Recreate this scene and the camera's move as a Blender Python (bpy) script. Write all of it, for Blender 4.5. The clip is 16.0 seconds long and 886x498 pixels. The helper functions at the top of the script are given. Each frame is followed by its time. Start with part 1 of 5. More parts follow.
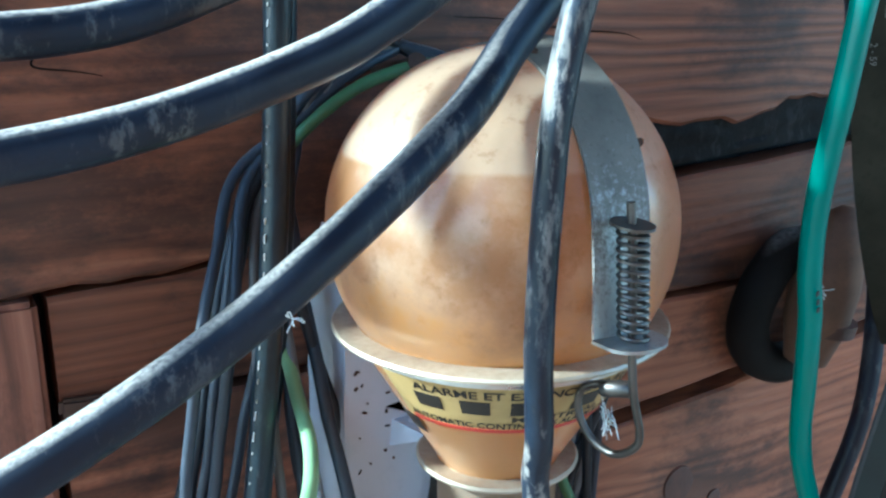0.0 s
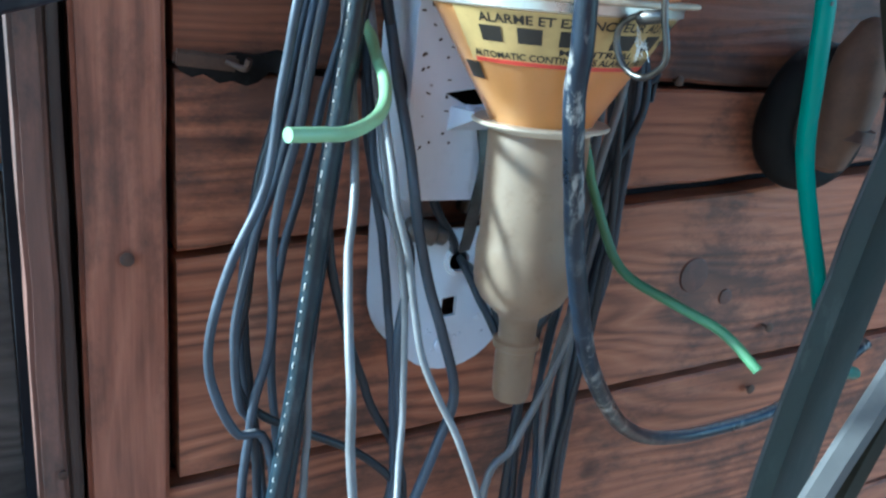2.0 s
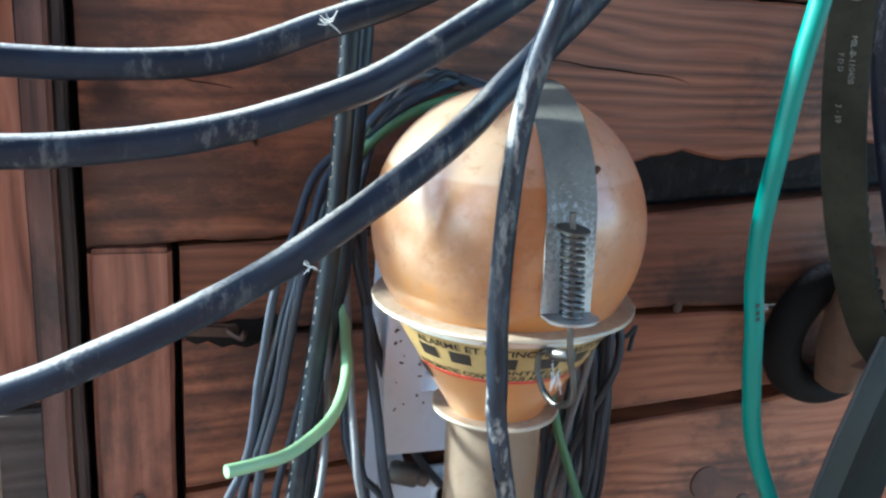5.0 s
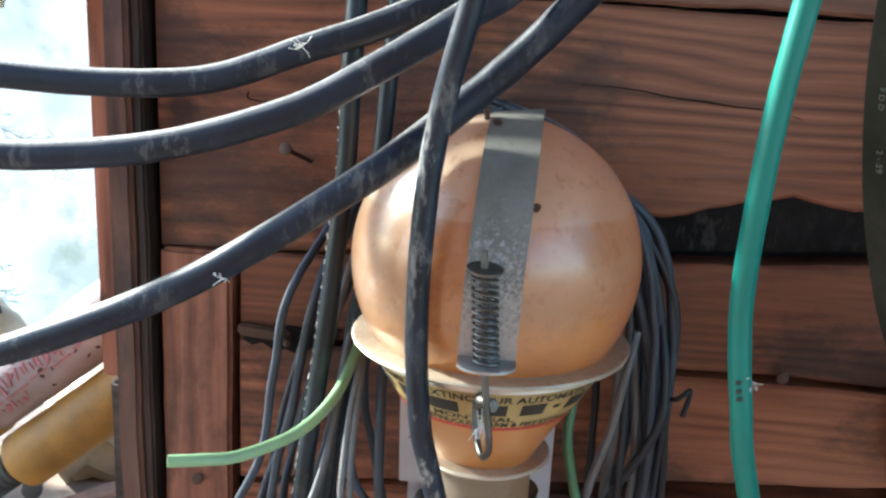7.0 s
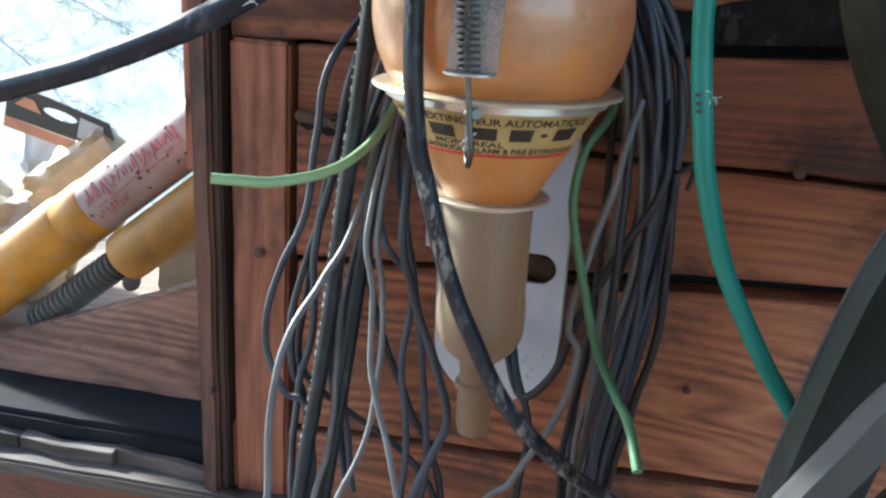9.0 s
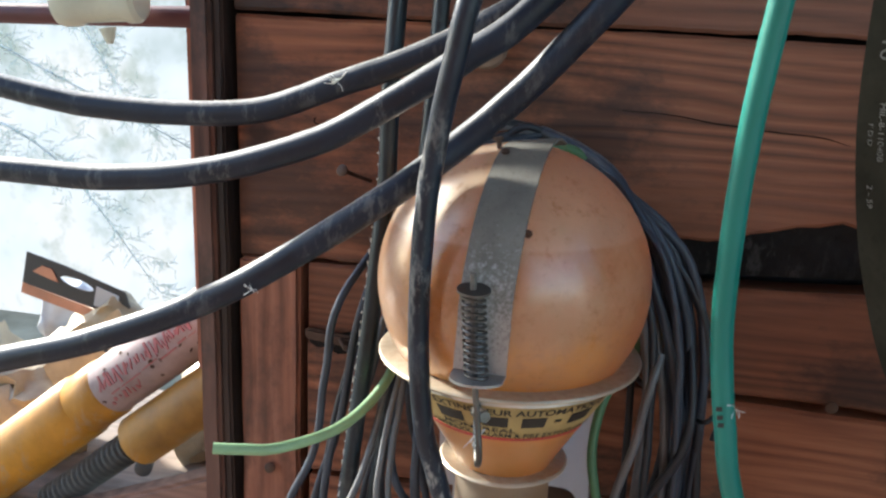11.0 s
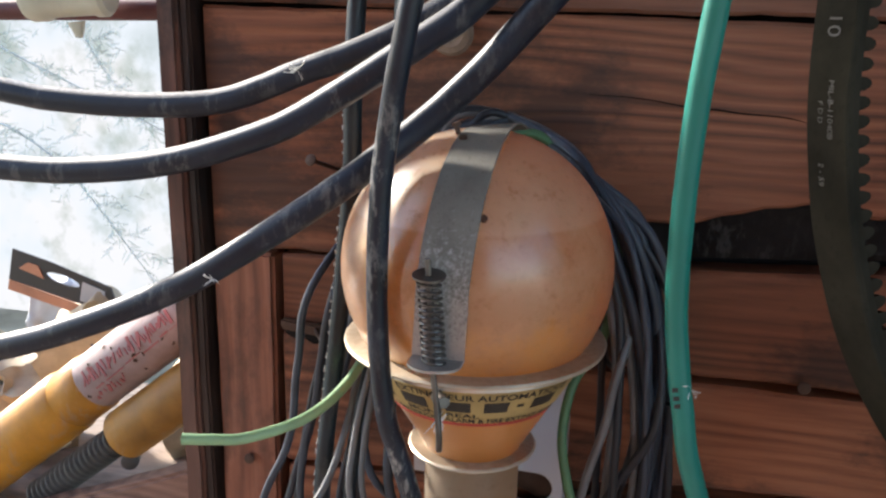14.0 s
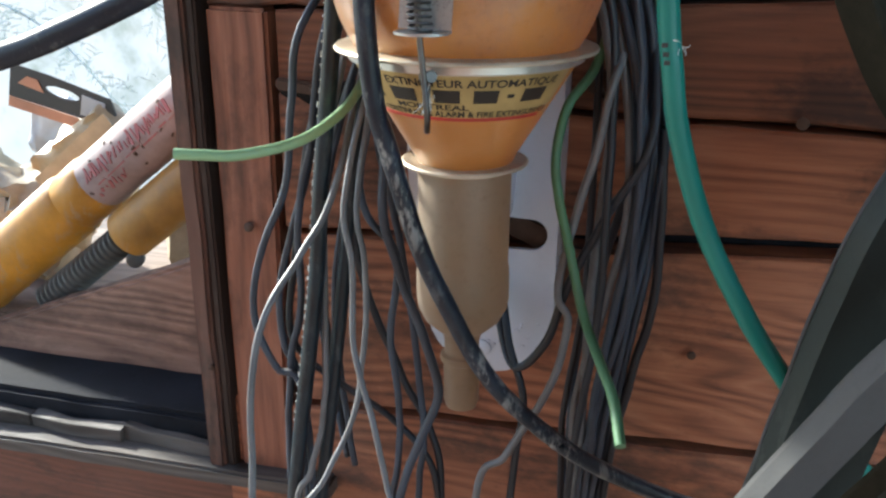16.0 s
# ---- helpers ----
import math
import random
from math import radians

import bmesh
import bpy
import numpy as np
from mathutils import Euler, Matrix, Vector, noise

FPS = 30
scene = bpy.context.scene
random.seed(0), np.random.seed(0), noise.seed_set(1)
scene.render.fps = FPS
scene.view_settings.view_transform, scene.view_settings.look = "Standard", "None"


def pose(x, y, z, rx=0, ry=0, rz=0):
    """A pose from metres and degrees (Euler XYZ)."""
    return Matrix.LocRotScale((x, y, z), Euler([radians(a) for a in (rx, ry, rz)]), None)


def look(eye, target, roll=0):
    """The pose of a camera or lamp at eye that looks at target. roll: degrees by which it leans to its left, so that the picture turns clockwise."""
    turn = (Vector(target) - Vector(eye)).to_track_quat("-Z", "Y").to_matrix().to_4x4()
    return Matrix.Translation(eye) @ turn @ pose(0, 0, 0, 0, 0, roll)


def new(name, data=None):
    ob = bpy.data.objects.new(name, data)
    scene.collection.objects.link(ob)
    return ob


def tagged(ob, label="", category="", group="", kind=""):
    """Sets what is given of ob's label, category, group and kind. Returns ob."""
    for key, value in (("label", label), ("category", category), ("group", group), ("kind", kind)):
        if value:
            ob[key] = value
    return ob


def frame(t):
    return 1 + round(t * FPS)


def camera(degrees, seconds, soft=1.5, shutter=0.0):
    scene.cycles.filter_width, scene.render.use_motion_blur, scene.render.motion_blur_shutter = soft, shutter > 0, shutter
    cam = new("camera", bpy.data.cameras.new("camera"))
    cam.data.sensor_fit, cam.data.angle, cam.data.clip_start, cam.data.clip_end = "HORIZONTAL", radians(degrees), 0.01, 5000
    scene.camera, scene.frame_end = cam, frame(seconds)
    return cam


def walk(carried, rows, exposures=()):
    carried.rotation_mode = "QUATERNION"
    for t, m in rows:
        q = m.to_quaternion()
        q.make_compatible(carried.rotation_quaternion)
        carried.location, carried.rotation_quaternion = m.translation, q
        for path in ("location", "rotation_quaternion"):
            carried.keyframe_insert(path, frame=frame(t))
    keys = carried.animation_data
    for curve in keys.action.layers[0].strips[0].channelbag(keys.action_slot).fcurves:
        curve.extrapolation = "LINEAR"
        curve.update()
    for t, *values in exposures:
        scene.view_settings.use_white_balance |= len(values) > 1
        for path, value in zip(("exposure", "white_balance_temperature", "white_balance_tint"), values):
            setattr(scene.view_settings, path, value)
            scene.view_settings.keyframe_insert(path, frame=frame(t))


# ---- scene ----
cam = camera(53.9, 16.0, soft=2.45)
METRES, EYE, TILT, LEAN, TURN = 1.12, 1.5, -15.0, 0.0, -31.4
ROWS = [
    (0.0, 0.0, 0.0, 0.0, 0.0, 0.0, -0.0),
    (0.5, -0.0159, -0.0379, -0.0322, 1.88, 0.76, -1.16),
    (1.0, -0.0119, -0.0569, -0.0794, 2.17, 0.64, -2.41),
    (1.5, -0.0073, -0.059, -0.1297, 2.26, -0.52, -5.16),
    (2.0, -0.0024, -0.0687, -0.1437, 2.49, -2.45, -5.2),
    (2.5, 0.0081, -0.0789, -0.1397, 2.84, -2.37, -4.98),
    (3.0, 0.0148, -0.0884, -0.1079, 3.78, -2.47, -5.16),
    (3.5, 0.0399, -0.0995, -0.0631, 6.71, -1.7, -7.56),
    (4.0, 0.0616, -0.1145, -0.0245, 10.13, -0.58, -7.04),
    (4.5, 0.0673, -0.1209, -0.0179, 10.48, -0.22, -7.01),
    (5.0, 0.083, -0.1026, -0.0066, 11.1, 0.0, -6.0),
    (7.5, 0.2766, -0.019, 0.0255, 38.39, -2.72, -12.81),
    (8.0, 0.3083, -0.0325, -0.0081, 41.04, -3.24, -13.26),
    (8.5, 0.3361, -0.0233, -0.0427, 41.78, -4.62, -13.38),
    (9.0, 0.3517, -0.0183, -0.068, 41.95, -6.96, -13.38),
    (9.5, 0.3515, -0.0221, -0.0533, 42.14, -7.64, -13.68),
    (10.0, 0.3267, -0.0242, 0.0321, 42.75, -4.41, -13.37),
    (12.5, 0.3279, 0.0045, 0.0535, 44.04, -3.36, -12.16),
    (13.0, 0.3327, 0.0058, 0.0517, 44.02, -3.6, -11.8),
    (13.5, 0.3354, 0.0101, 0.0526, 44.02, -3.8, -11.65),
    (14.0, 0.3357, 0.0092, 0.0497, 44.02, -4.21, -11.49),
    (14.5, 0.3446, 0.013, 0.0351, 44.07, -4.73, -11.42),
    (15.0, 0.3582, 0.0251, -0.0164, 44.15, -6.4, -11.51),
    (15.5, 0.3721, 0.0296, -0.0506, 44.39, -8.51, -11.5),
    (16.0, 0.3663, 0.0257, -0.0576, 44.81, -10.09, -11.04),
]
walk(cam, [(t, pose(0, 0, EYE, TILT, LEAN, TURN) @ pose(METRES * x, METRES * y, METRES * z, 90 + pitch, roll, yaw)) for t, x, y, z, yaw, pitch, roll in ROWS],
     exposures=[(0.0, 2.12, 4700, -9), (0.6, 2.25, 4600, -9), (1.5, 2.22, 4600, -9), (2.0, 2.18, 4550, -9), (2.5, 2.27, 4950, -6), (3.0, 2.40, 4800, -6), (3.5, 2.42, 4700, -8), (4.0, 2.35, 4650, -9), (5.0, 2.30, 5150, -2), (7.5, 2.30, 5700, 1), (9.0, 2.18, 5650, 1), (9.5, 2.18, 5850, 3), (10.0, 2.08, 5900, 3), (12.5, 1.88, 6350, 12), (14.5, 1.84, 6300, 11), (15.5, 1.82, 6100, 6), (16.0, 1.98, 5950, 4)])

# ---------- light ----------
world = bpy.data.worlds.new("world")
scene.world = world
world.use_nodes = True
wn = world.node_tree.nodes
sky = wn.new("ShaderNodeTexSky")
sky.sky_type = "NISHITA"
sky.sun_disc = False
sky.sun_elevation, sky.sun_rotation = radians(27), radians(-66)
world.node_tree.links.new(sky.outputs[0], wn["Background"].inputs[0])
wn["Background"].inputs[1].default_value = 0.15

sun = new("sun", bpy.data.lights.new("sun", "SUN"))
sun.data.energy, sun.data.angle, sun.data.color = 4.0, radians(4.0), (1.0, 0.93, 0.82)
SUN_AZIMUTH, SUN_HEIGHT = radians(156), radians(27)
sun.matrix_world = look((0.2 + 5 * math.cos(SUN_AZIMUTH) * math.cos(SUN_HEIGHT), 0.33 + 5 * math.sin(SUN_AZIMUTH) * math.cos(SUN_HEIGHT), 1.4 + 5 * math.sin(SUN_HEIGHT)), (0.2, 0.33, 1.4))


# ---------- materials ----------
def shader(name, rough=0.6, metal=0.0):
    m = bpy.data.materials.new(name)
    m.use_nodes = True
    t = m.node_tree
    b = t.nodes["Principled BSDF"]
    b.inputs["Roughness"].default_value, b.inputs["Metallic"].default_value = rough, metal
    return m, t, b


def node(t, kind, **values):
    n = t.nodes.new("ShaderNode" + kind)
    for k, v in values.items():
        n.inputs[k.replace("_", " ")].default_value = v
    return n


def coords(t, stretch=(1, 1, 1), space="Object"):
    c, m = node(t, "TexCoord"), node(t, "Mapping")
    m.inputs["Scale"].default_value = stretch
    t.links.new(c.outputs[space], m.inputs["Vector"])
    return m.outputs["Vector"]


def ramp(t, factor, stops):
    r = node(t, "ValToRGB")
    e = r.color_ramp.elements
    while len(e) < len(stops):
        e.new(0.5)
    for i, (p, c) in enumerate(stops):
        e[i].position, e[i].color = p, (*c, 1)
    t.links.new(factor, r.inputs["Fac"])
    return r.outputs["Color"]


def mixed(t, a, b, factor, mode="MIX"):
    n = t.nodes.new("ShaderNodeMix")
    n.data_type, n.blend_type = "RGBA", mode
    for value, socket in ((factor, n.inputs[0]), (a, n.inputs[6]), (b, n.inputs[7])):
        if isinstance(value, bpy.types.NodeSocket):
            t.links.new(value, socket)
        else:
            socket.default_value = value if isinstance(value, (int, float)) else (*value, 1)
    return n.outputs[2]


def bump(t, b, height, strength, distance=0.002):
    n = node(t, "Bump", Strength=strength, Distance=distance)
    t.links.new(height, n.inputs["Height"])
    t.links.new(n.outputs["Normal"], b.inputs["Normal"])


def noise_of(t, v, scale, detail=6, rough=0.6):
    n = node(t, "TexNoise", Scale=scale, Detail=detail, Roughness=rough)
    t.links.new(v, n.inputs["Vector"])
    return n.outputs["Fac"]


def plain(name, base, rough=0.5, metal=0.0, vary=0.25, scale=60.0, relief=0.15, dust=0.0, gloss=0.5, dust_color=(0.56, 0.53, 0.48), scuff=0.0):
    """Paint, rubber, plastic or metal with blotches, fine grain and, where it has any, dust on top."""
    m, t, b = shader(name, rough, metal)
    b.inputs["Specular IOR Level"].default_value = gloss
    v = coords(t)
    big, fine = noise_of(t, v, scale * 0.3, 4), noise_of(t, v, scale * 4, 5)
    lo, hi = tuple(c * (1 - vary) for c in base), tuple(min(1, c * (1 + vary)) for c in base)
    col = ramp(t, big, [(0.3, lo), (0.7, hi)])
    col = mixed(t, col, lo, ramp(t, fine, [(0.55, (0, 0, 0)), (0.8, (0.6,) * 3)]))
    if dust:
        geo = node(t, "NewGeometry")
        part_z = node(t, "SeparateXYZ")
        t.links.new(geo.outputs["Normal"], part_z.inputs[0])
        up = ramp(t, part_z.outputs["Z"], [(0.72, (0, 0, 0)), (0.95, (1, 1, 1))])
        speck = ramp(t, fine, [(0.3, (0.25,) * 3), (0.65, (1, 1, 1))])
        both = mixed(t, up, speck, 1.0, "MULTIPLY")
        both = mixed(t, both, (dust,) * 3, 1.0, "MULTIPLY")
        col = mixed(t, col, dust_color, both)
    if scuff:
        rub = noise_of(t, coords(t, (1, 1, 0.35)), 95, 7, 0.75)
        where = noise_of(t, v, 11, 3, 0.5)
        worn = mixed(t, ramp(t, rub, [(0.52, (0, 0, 0)), (0.60, (1, 1, 1))]), ramp(t, where, [(0.42, (0.05,) * 3), (0.62, (1, 1, 1))]), 1.0, "MULTIPLY")
        col = mixed(t, col, (0.30, 0.29, 0.27), mixed(t, worn, (scuff,) * 3, 1.0, "MULTIPLY"))
    t.links.new(col, b.inputs["Base Color"])
    rr = ramp(t, big, [(0.2, (max(0.02, rough - 0.12),) * 3), (0.8, (min(1, rough + 0.15),) * 3)])
    t.links.new(rr, b.inputs["Roughness"])
    bump(t, b, fine, relief, 0.0006)
    return m


def shift_flat(t, flat, offset):
    n = node(t, "VectorMath")
    n.operation = "ADD"
    t.links.new(flat, n.inputs[0])
    t.links.new(offset, n.inputs[1])
    return n.outputs[0]


def wood(name, dark, mid, light, along="X", stain=0.55, soot=(0.02, 0.017, 0.016)):
    """Weathered softwood: wavy growth rings drawn out along the grain, soot stains, varied from board to board."""
    m, t, b = shader(name, 0.62)
    stretch = {"X": (1.0, 6, 6), "Z": (6, 6, 1.0)}[along]
    b.inputs["Specular IOR Level"].default_value = 0.33
    v = coords(t, stretch)
    info = node(t, "ObjectInfo")
    shift = node(t, "VectorMath")
    shift.operation = "ADD"
    wide = node(t, "VectorMath")
    wide.operation = "SCALE"
    wide.inputs["Scale"].default_value = 37.0
    t.links.new(info.outputs["Random"], wide.inputs[0])
    t.links.new(v, shift.inputs[0])
    t.links.new(wide.outputs[0], shift.inputs[1])
    v = shift.outputs[0]
    warp = noise_of(t, v, 1.3, 3, 0.45)
    lines = node(t, "SeparateXYZ")
    t.links.new(coords(t), lines.inputs[0])
    scaled, waved, rings = node(t, "Math"), node(t, "Math"), node(t, "Math")
    scaled.operation = waved.operation = "MULTIPLY"
    rings.operation = "ADD"
    scaled.inputs[1].default_value, waved.inputs[1].default_value = 150.0, 30.0
    t.links.new(lines.outputs["Z" if along == "X" else "X"], scaled.inputs[0])
    t.links.new(warp, waved.inputs[0])
    t.links.new(scaled.outputs[0], rings.inputs[0])
    t.links.new(waved.outputs[0], rings.inputs[1])
    saw = node(t, "Math")
    saw.operation = "PINGPONG"
    saw.inputs[1].default_value = 1.0
    t.links.new(rings.outputs[0], saw.inputs[0])
    fibre = node(t, "Mapping")
    fibre.inputs["Scale"].default_value = {"X": (0.25, 1, 1), "Z": (1, 1, 0.25)}[along]
    t.links.new(v, fibre.inputs["Vector"])
    grain = noise_of(t, fibre.outputs["Vector"], 26, 9, 0.75)
    pale, deep = tuple(0.6 * p + 0.4 * q for p, q in zip(light, mid)), tuple(0.8 * p + 0.2 * q for p, q in zip(dark, mid))
    late = ramp(t, saw.outputs[0], [(0.0, pale), (0.34, mid), (0.62, tuple(0.80 * c for c in mid)), (0.90, deep)])
    figure = ramp(t, noise_of(t, v, 2.1, 2, 0.5), [(0.36, (0.25,) * 3), (0.60, (1, 1, 1))])
    col = mixed(t, mid, late, figure)
    col = mixed(t, col, ramp(t, grain, [(0.36, dark), (0.64, light)]), 0.30)
    flat = coords(t, (1, 1, 1))
    blot = noise_of(t, shift_flat(t, coords(t, {"X": (0.55, 1, 1), "Z": (1, 1, 0.55)}[along]), wide.outputs[0]), 7.0, 9, 0.72)
    col = mixed(t, col, soot, ramp(t, blot, [(0.50, (0, 0, 0)), (0.60, (stain,) * 3)]))
    knots = node(t, "TexVoronoi", Scale=6.5, Randomness=1.0)
    t.links.new(shift_flat(t, flat, wide.outputs[0]), knots.inputs["Vector"])
    col = mixed(t, col, tuple(c * 0.45 for c in dark), ramp(t, knots.outputs["Distance"], [(0.045, (0.85,) * 3), (0.10, (0, 0, 0))]))
    veil = noise_of(t, flat, 4, 4, 0.55)
    col = mixed(t, col, (0.30, 0.20, 0.155), ramp(t, veil, [(0.45, (0, 0, 0)), (0.72, (0.14,) * 3)]))
    hue = node(t, "HueSaturation")
    value = node(t, "MapRange", To_Min=0.72, To_Max=1.28)
    t.links.new(info.outputs["Random"], value.inputs["Value"])
    t.links.new(value.outputs[0], hue.inputs["Value"])
    t.links.new(col, hue.inputs["Color"])
    t.links.new(hue.outputs[0], b.inputs["Base Color"])
    rr = ramp(t, grain, [(0.2, (0.44,) * 3), (0.8, (0.72,) * 3)])
    t.links.new(rr, b.inputs["Roughness"])
    both = node(t, "Math")
    both.operation = "ADD"
    t.links.new(saw.outputs[0], both.inputs[0])
    t.links.new(grain, both.inputs[1])
    bump(t, b, both.outputs[0], 0.35, 0.0012)
    return m


def zinc(name):
    """Galvanised strip: dull dusty grey above, bare speckled zinc where the spring has rubbed it."""
    m, t, b = shader(name, 0.6)
    v = coords(t)
    big, fine, fleck = noise_of(t, v, 45, 5), noise_of(t, v, 420, 6, 0.7), noise_of(t, v, 330, 7, 0.8)
    dull = ramp(t, big, [(0.3, (0.115, 0.108, 0.092)), (0.7, (0.185, 0.175, 0.150))])
    dull = mixed(t, dull, (0.07, 0.055, 0.04), ramp(t, fine, [(0.55, (0, 0, 0)), (0.72, (0.7,) * 3)]))
    part_z = node(t, "SeparateXYZ")
    t.links.new(v, part_z.inputs[0])
    low = node(t, "MapRange", From_Min=1.380, From_Max=1.470, To_Min=0.20, To_Max=-0.18)
    t.links.new(part_z.outputs["Z"], low.inputs["Value"])
    both = node(t, "Math")
    both.operation = "ADD"
    t.links.new(low.outputs[0], both.inputs[0])
    t.links.new(fleck, both.inputs[1])
    bare = ramp(t, both.outputs[0], [(0.48, (0, 0, 0)), (0.66, (1, 1, 1))])
    t.links.new(mixed(t, dull, (0.40, 0.40, 0.39), bare), b.inputs["Base Color"])
    t.links.new(ramp(t, bare, [(0, (0.05,) * 3), (1, (0.75,) * 3)]), b.inputs["Metallic"])
    t.links.new(ramp(t, bare, [(0, (0.68,) * 3), (1, (0.40,) * 3)]), b.inputs["Roughness"])
    bump(t, b, fine, 0.25, 0.0005)
    return m


PLANK = wood("plank_wood", (0.050, 0.017, 0.010), (0.285, 0.098, 0.048), (0.44, 0.180, 0.090), stain=0.68)
UPRIGHT = wood("upright_wood", (0.060, 0.022, 0.014), (0.290, 0.108, 0.064), (0.46, 0.195, 0.115), "Z", 0.55)
POST = wood("sooty_post_wood", (0.028, 0.014, 0.011), (0.120, 0.054, 0.039), (0.19, 0.092, 0.066), "Z", 0.8)
UPRIGHT_X = wood("weathered_board_wood", (0.09, 0.045, 0.032), (0.29, 0.160, 0.115), (0.46, 0.29, 0.22), "X", 0.45)
LOW = wood("dark_red_board_wood", (0.045, 0.018, 0.013), (0.135, 0.052, 0.034), (0.22, 0.095, 0.064), "X", 0.7)
GREYWOOD = wood("cracked_grey_wood", (0.022, 0.019, 0.017), (0.070, 0.060, 0.053), (0.115, 0.100, 0.090), "X", 0.7)
SILL = wood("grey_sill_wood", (0.10, 0.075, 0.06), (0.22, 0.17, 0.14), (0.34, 0.27, 0.22), "X", 0.5)
DARK = plain("black_wood", (0.013, 0.014, 0.018), 0.75, 0, 0.6, 30, 0.5, gloss=0.12)
RING = plain("black_ring_surface", (0.011, 0.0095, 0.0085), 0.7, 0, 0.5, 60, 0.3, 0.3, 0.15)
KNOT = plain("knot_wood", (0.085, 0.034, 0.022), 0.5, 0, 0.5, 160, 0.5)
PLANK_DULL = wood("dull_plank_wood", (0.050, 0.021, 0.014), (0.215, 0.080, 0.045), (0.33, 0.145, 0.085), stain=0.85)
CHAR = plain("charcoal", (0.013, 0.0105, 0.0095), 0.7, 0, 0.7, 60, 0.9, gloss=0.12, scuff=0.10)
STRIP = wood("soot_black_post_wood", (0.008, 0.006, 0.006), (0.026, 0.015, 0.012), (0.060, 0.031, 0.023), "Z", 0.8)
CABLE = plain("black_rubber", (0.0065, 0.011, 0.022), 0.42, 0, 0.4, 120, 0.12, 1.0, 0.38, scuff=0.26)
HOSE = plain("blue_black_rubber", (0.005, 0.014, 0.022), 0.36, 0, 0.4, 120, 0.2, 0.5, 0.5, scuff=0.12)
CABLE_OLD = plain("worn_black_rubber", (0.008, 0.013, 0.023), 0.34, 0, 0.5, 120, 0.3, 0.6, 0.4, scuff=0.75)
WIRE = plain("dark_grey_wire", (0.036, 0.046, 0.064), 0.45, 0, 0.35, 80, 0.2, 0.35)
WIRE_PALE = plain("grey_wire", (0.130, 0.130, 0.132), 0.45, 0, 0.3, 80, 0.2, 0.3)
WIRE_BLACK = plain("black_wire", (0.012, 0.015, 0.021), 0.45, 0, 0.3, 80, 0.2, 0.3)
GREEN = plain("green_plastic_tube", (0.007, 0.155, 0.120), 0.38, 0, 0.12, 30, 0.05)
GREEN_WIRE = plain("pale_green_insulation", (0.25, 0.40, 0.21), 0.4, 0, 0.2, 40, 0.08)
GREEN_DARK = plain("green_insulation", (0.075, 0.165, 0.075), 0.5, 0, 0.25, 40, 0.08)
BELT = plain("green_black_rubber_belt", (0.026, 0.0245, 0.0175), 0.75, 0, 0.5, 60, 0.3, 0.0, 0.06)
BELT_BROAD = plain("green_grey_rubber", (0.017, 0.023, 0.020), 0.55, 0, 0.35, 45, 0.3, 0.1, 0.35, scuff=0.06)
BELT_GREY = plain("dusty_grey_rubber", (0.05, 0.050, 0.050), 0.65, 0, 0.25, 60, 0.3, 0.3)
BELT_BLUE = plain("blue_grey_rubber", (0.045, 0.060, 0.085), 0.6, 0, 0.4, 60, 0.3)
STEEL = plain("spring_steel", (0.13, 0.12, 0.11), 0.45, 0.9, 0.35, 90, 0.2)
STRAP = zinc("galvanised_strap")
SILVER = plain("bright_tin", (0.62, 0.60, 0.57), 0.32, 0.85, 0.2, 90, 0.15)
RIM = plain("tinned_rim", (0.56, 0.48, 0.36), 0.45, 0.5, 0.2, 60, 0.15, 0.6, 0.5, (0.36, 0.26, 0.17))
BRACKET = plain("chipped_white_paint", (0.62, 0.64, 0.70), 0.45, 0, 0.10, 26, 0.3)
HOLE = plain("dark_recess", (0.006, 0.006, 0.006), 0.9, gloss=0.1)
RUST = plain("rusty_nail", (0.09, 0.055, 0.04), 0.6, 0.6, 0.4, 120, 0.3)
YELLOW = plain("yellow_paint", (0.50, 0.225, 0.020), 0.45, 0, 0.3, 45, 0.35, scuff=0.35)
YELLOW_OLD = plain("dirty_yellow_paint", (0.36, 0.18, 0.03), 0.55, 0, 0.45, 40, 0.35, scuff=0.5)
PAPER = plain("scuffed_paper_label", (0.33, 0.245, 0.235), 0.6, 0, 0.35, 60, 0.15, scuff=0.5)
RED_INK = plain("red_ink", (0.38, 0.12, 0.12), 0.6)
BLACK_CARD = plain("black_card", (0.03, 0.028, 0.03), 0.4)
ORANGE_CARD = plain("orange_card", (0.46, 0.22, 0.13), 0.5)
CLEAR_BAG = plain("dusty_clear_bag", (0.42, 0.33, 0.21), 0.35, 0, 0.3, 50, 0.4)
GREY_BAG = plain("grey_bag", (0.45, 0.47, 0.5), 0.35, 0, 0.2, 40, 0.3)
RED_BAR = plain("dark_red_bar", (0.10, 0.03, 0.03), 0.5, 0.2)
CREAM = plain("cream_porcelain", (0.55, 0.56, 0.44), 0.3, 0, 0.12)
SPOOL = plain("worn_brown_wood_handle", (0.15, 0.070, 0.036), 0.7, 0, 0.5)
PEG = plain("dusty_pale_wood", (0.24, 0.165, 0.115), 0.75, 0, 0.5, 120, 0.5, 0.5)
THREAD = plain("dusty_threaded_steel", (0.085, 0.085, 0.078), 0.6, 0.3, 0.3, 60, 0.3, 0.35)
INK = plain("black_ink", (0.02, 0.016, 0.012), 0.5)
STENCIL = plain("worn_grey_stencil", (0.15, 0.15, 0.135), 0.7, 0, 0.4, 200)
PRINT = plain("pale_print", (0.62, 0.62, 0.58), 0.6)
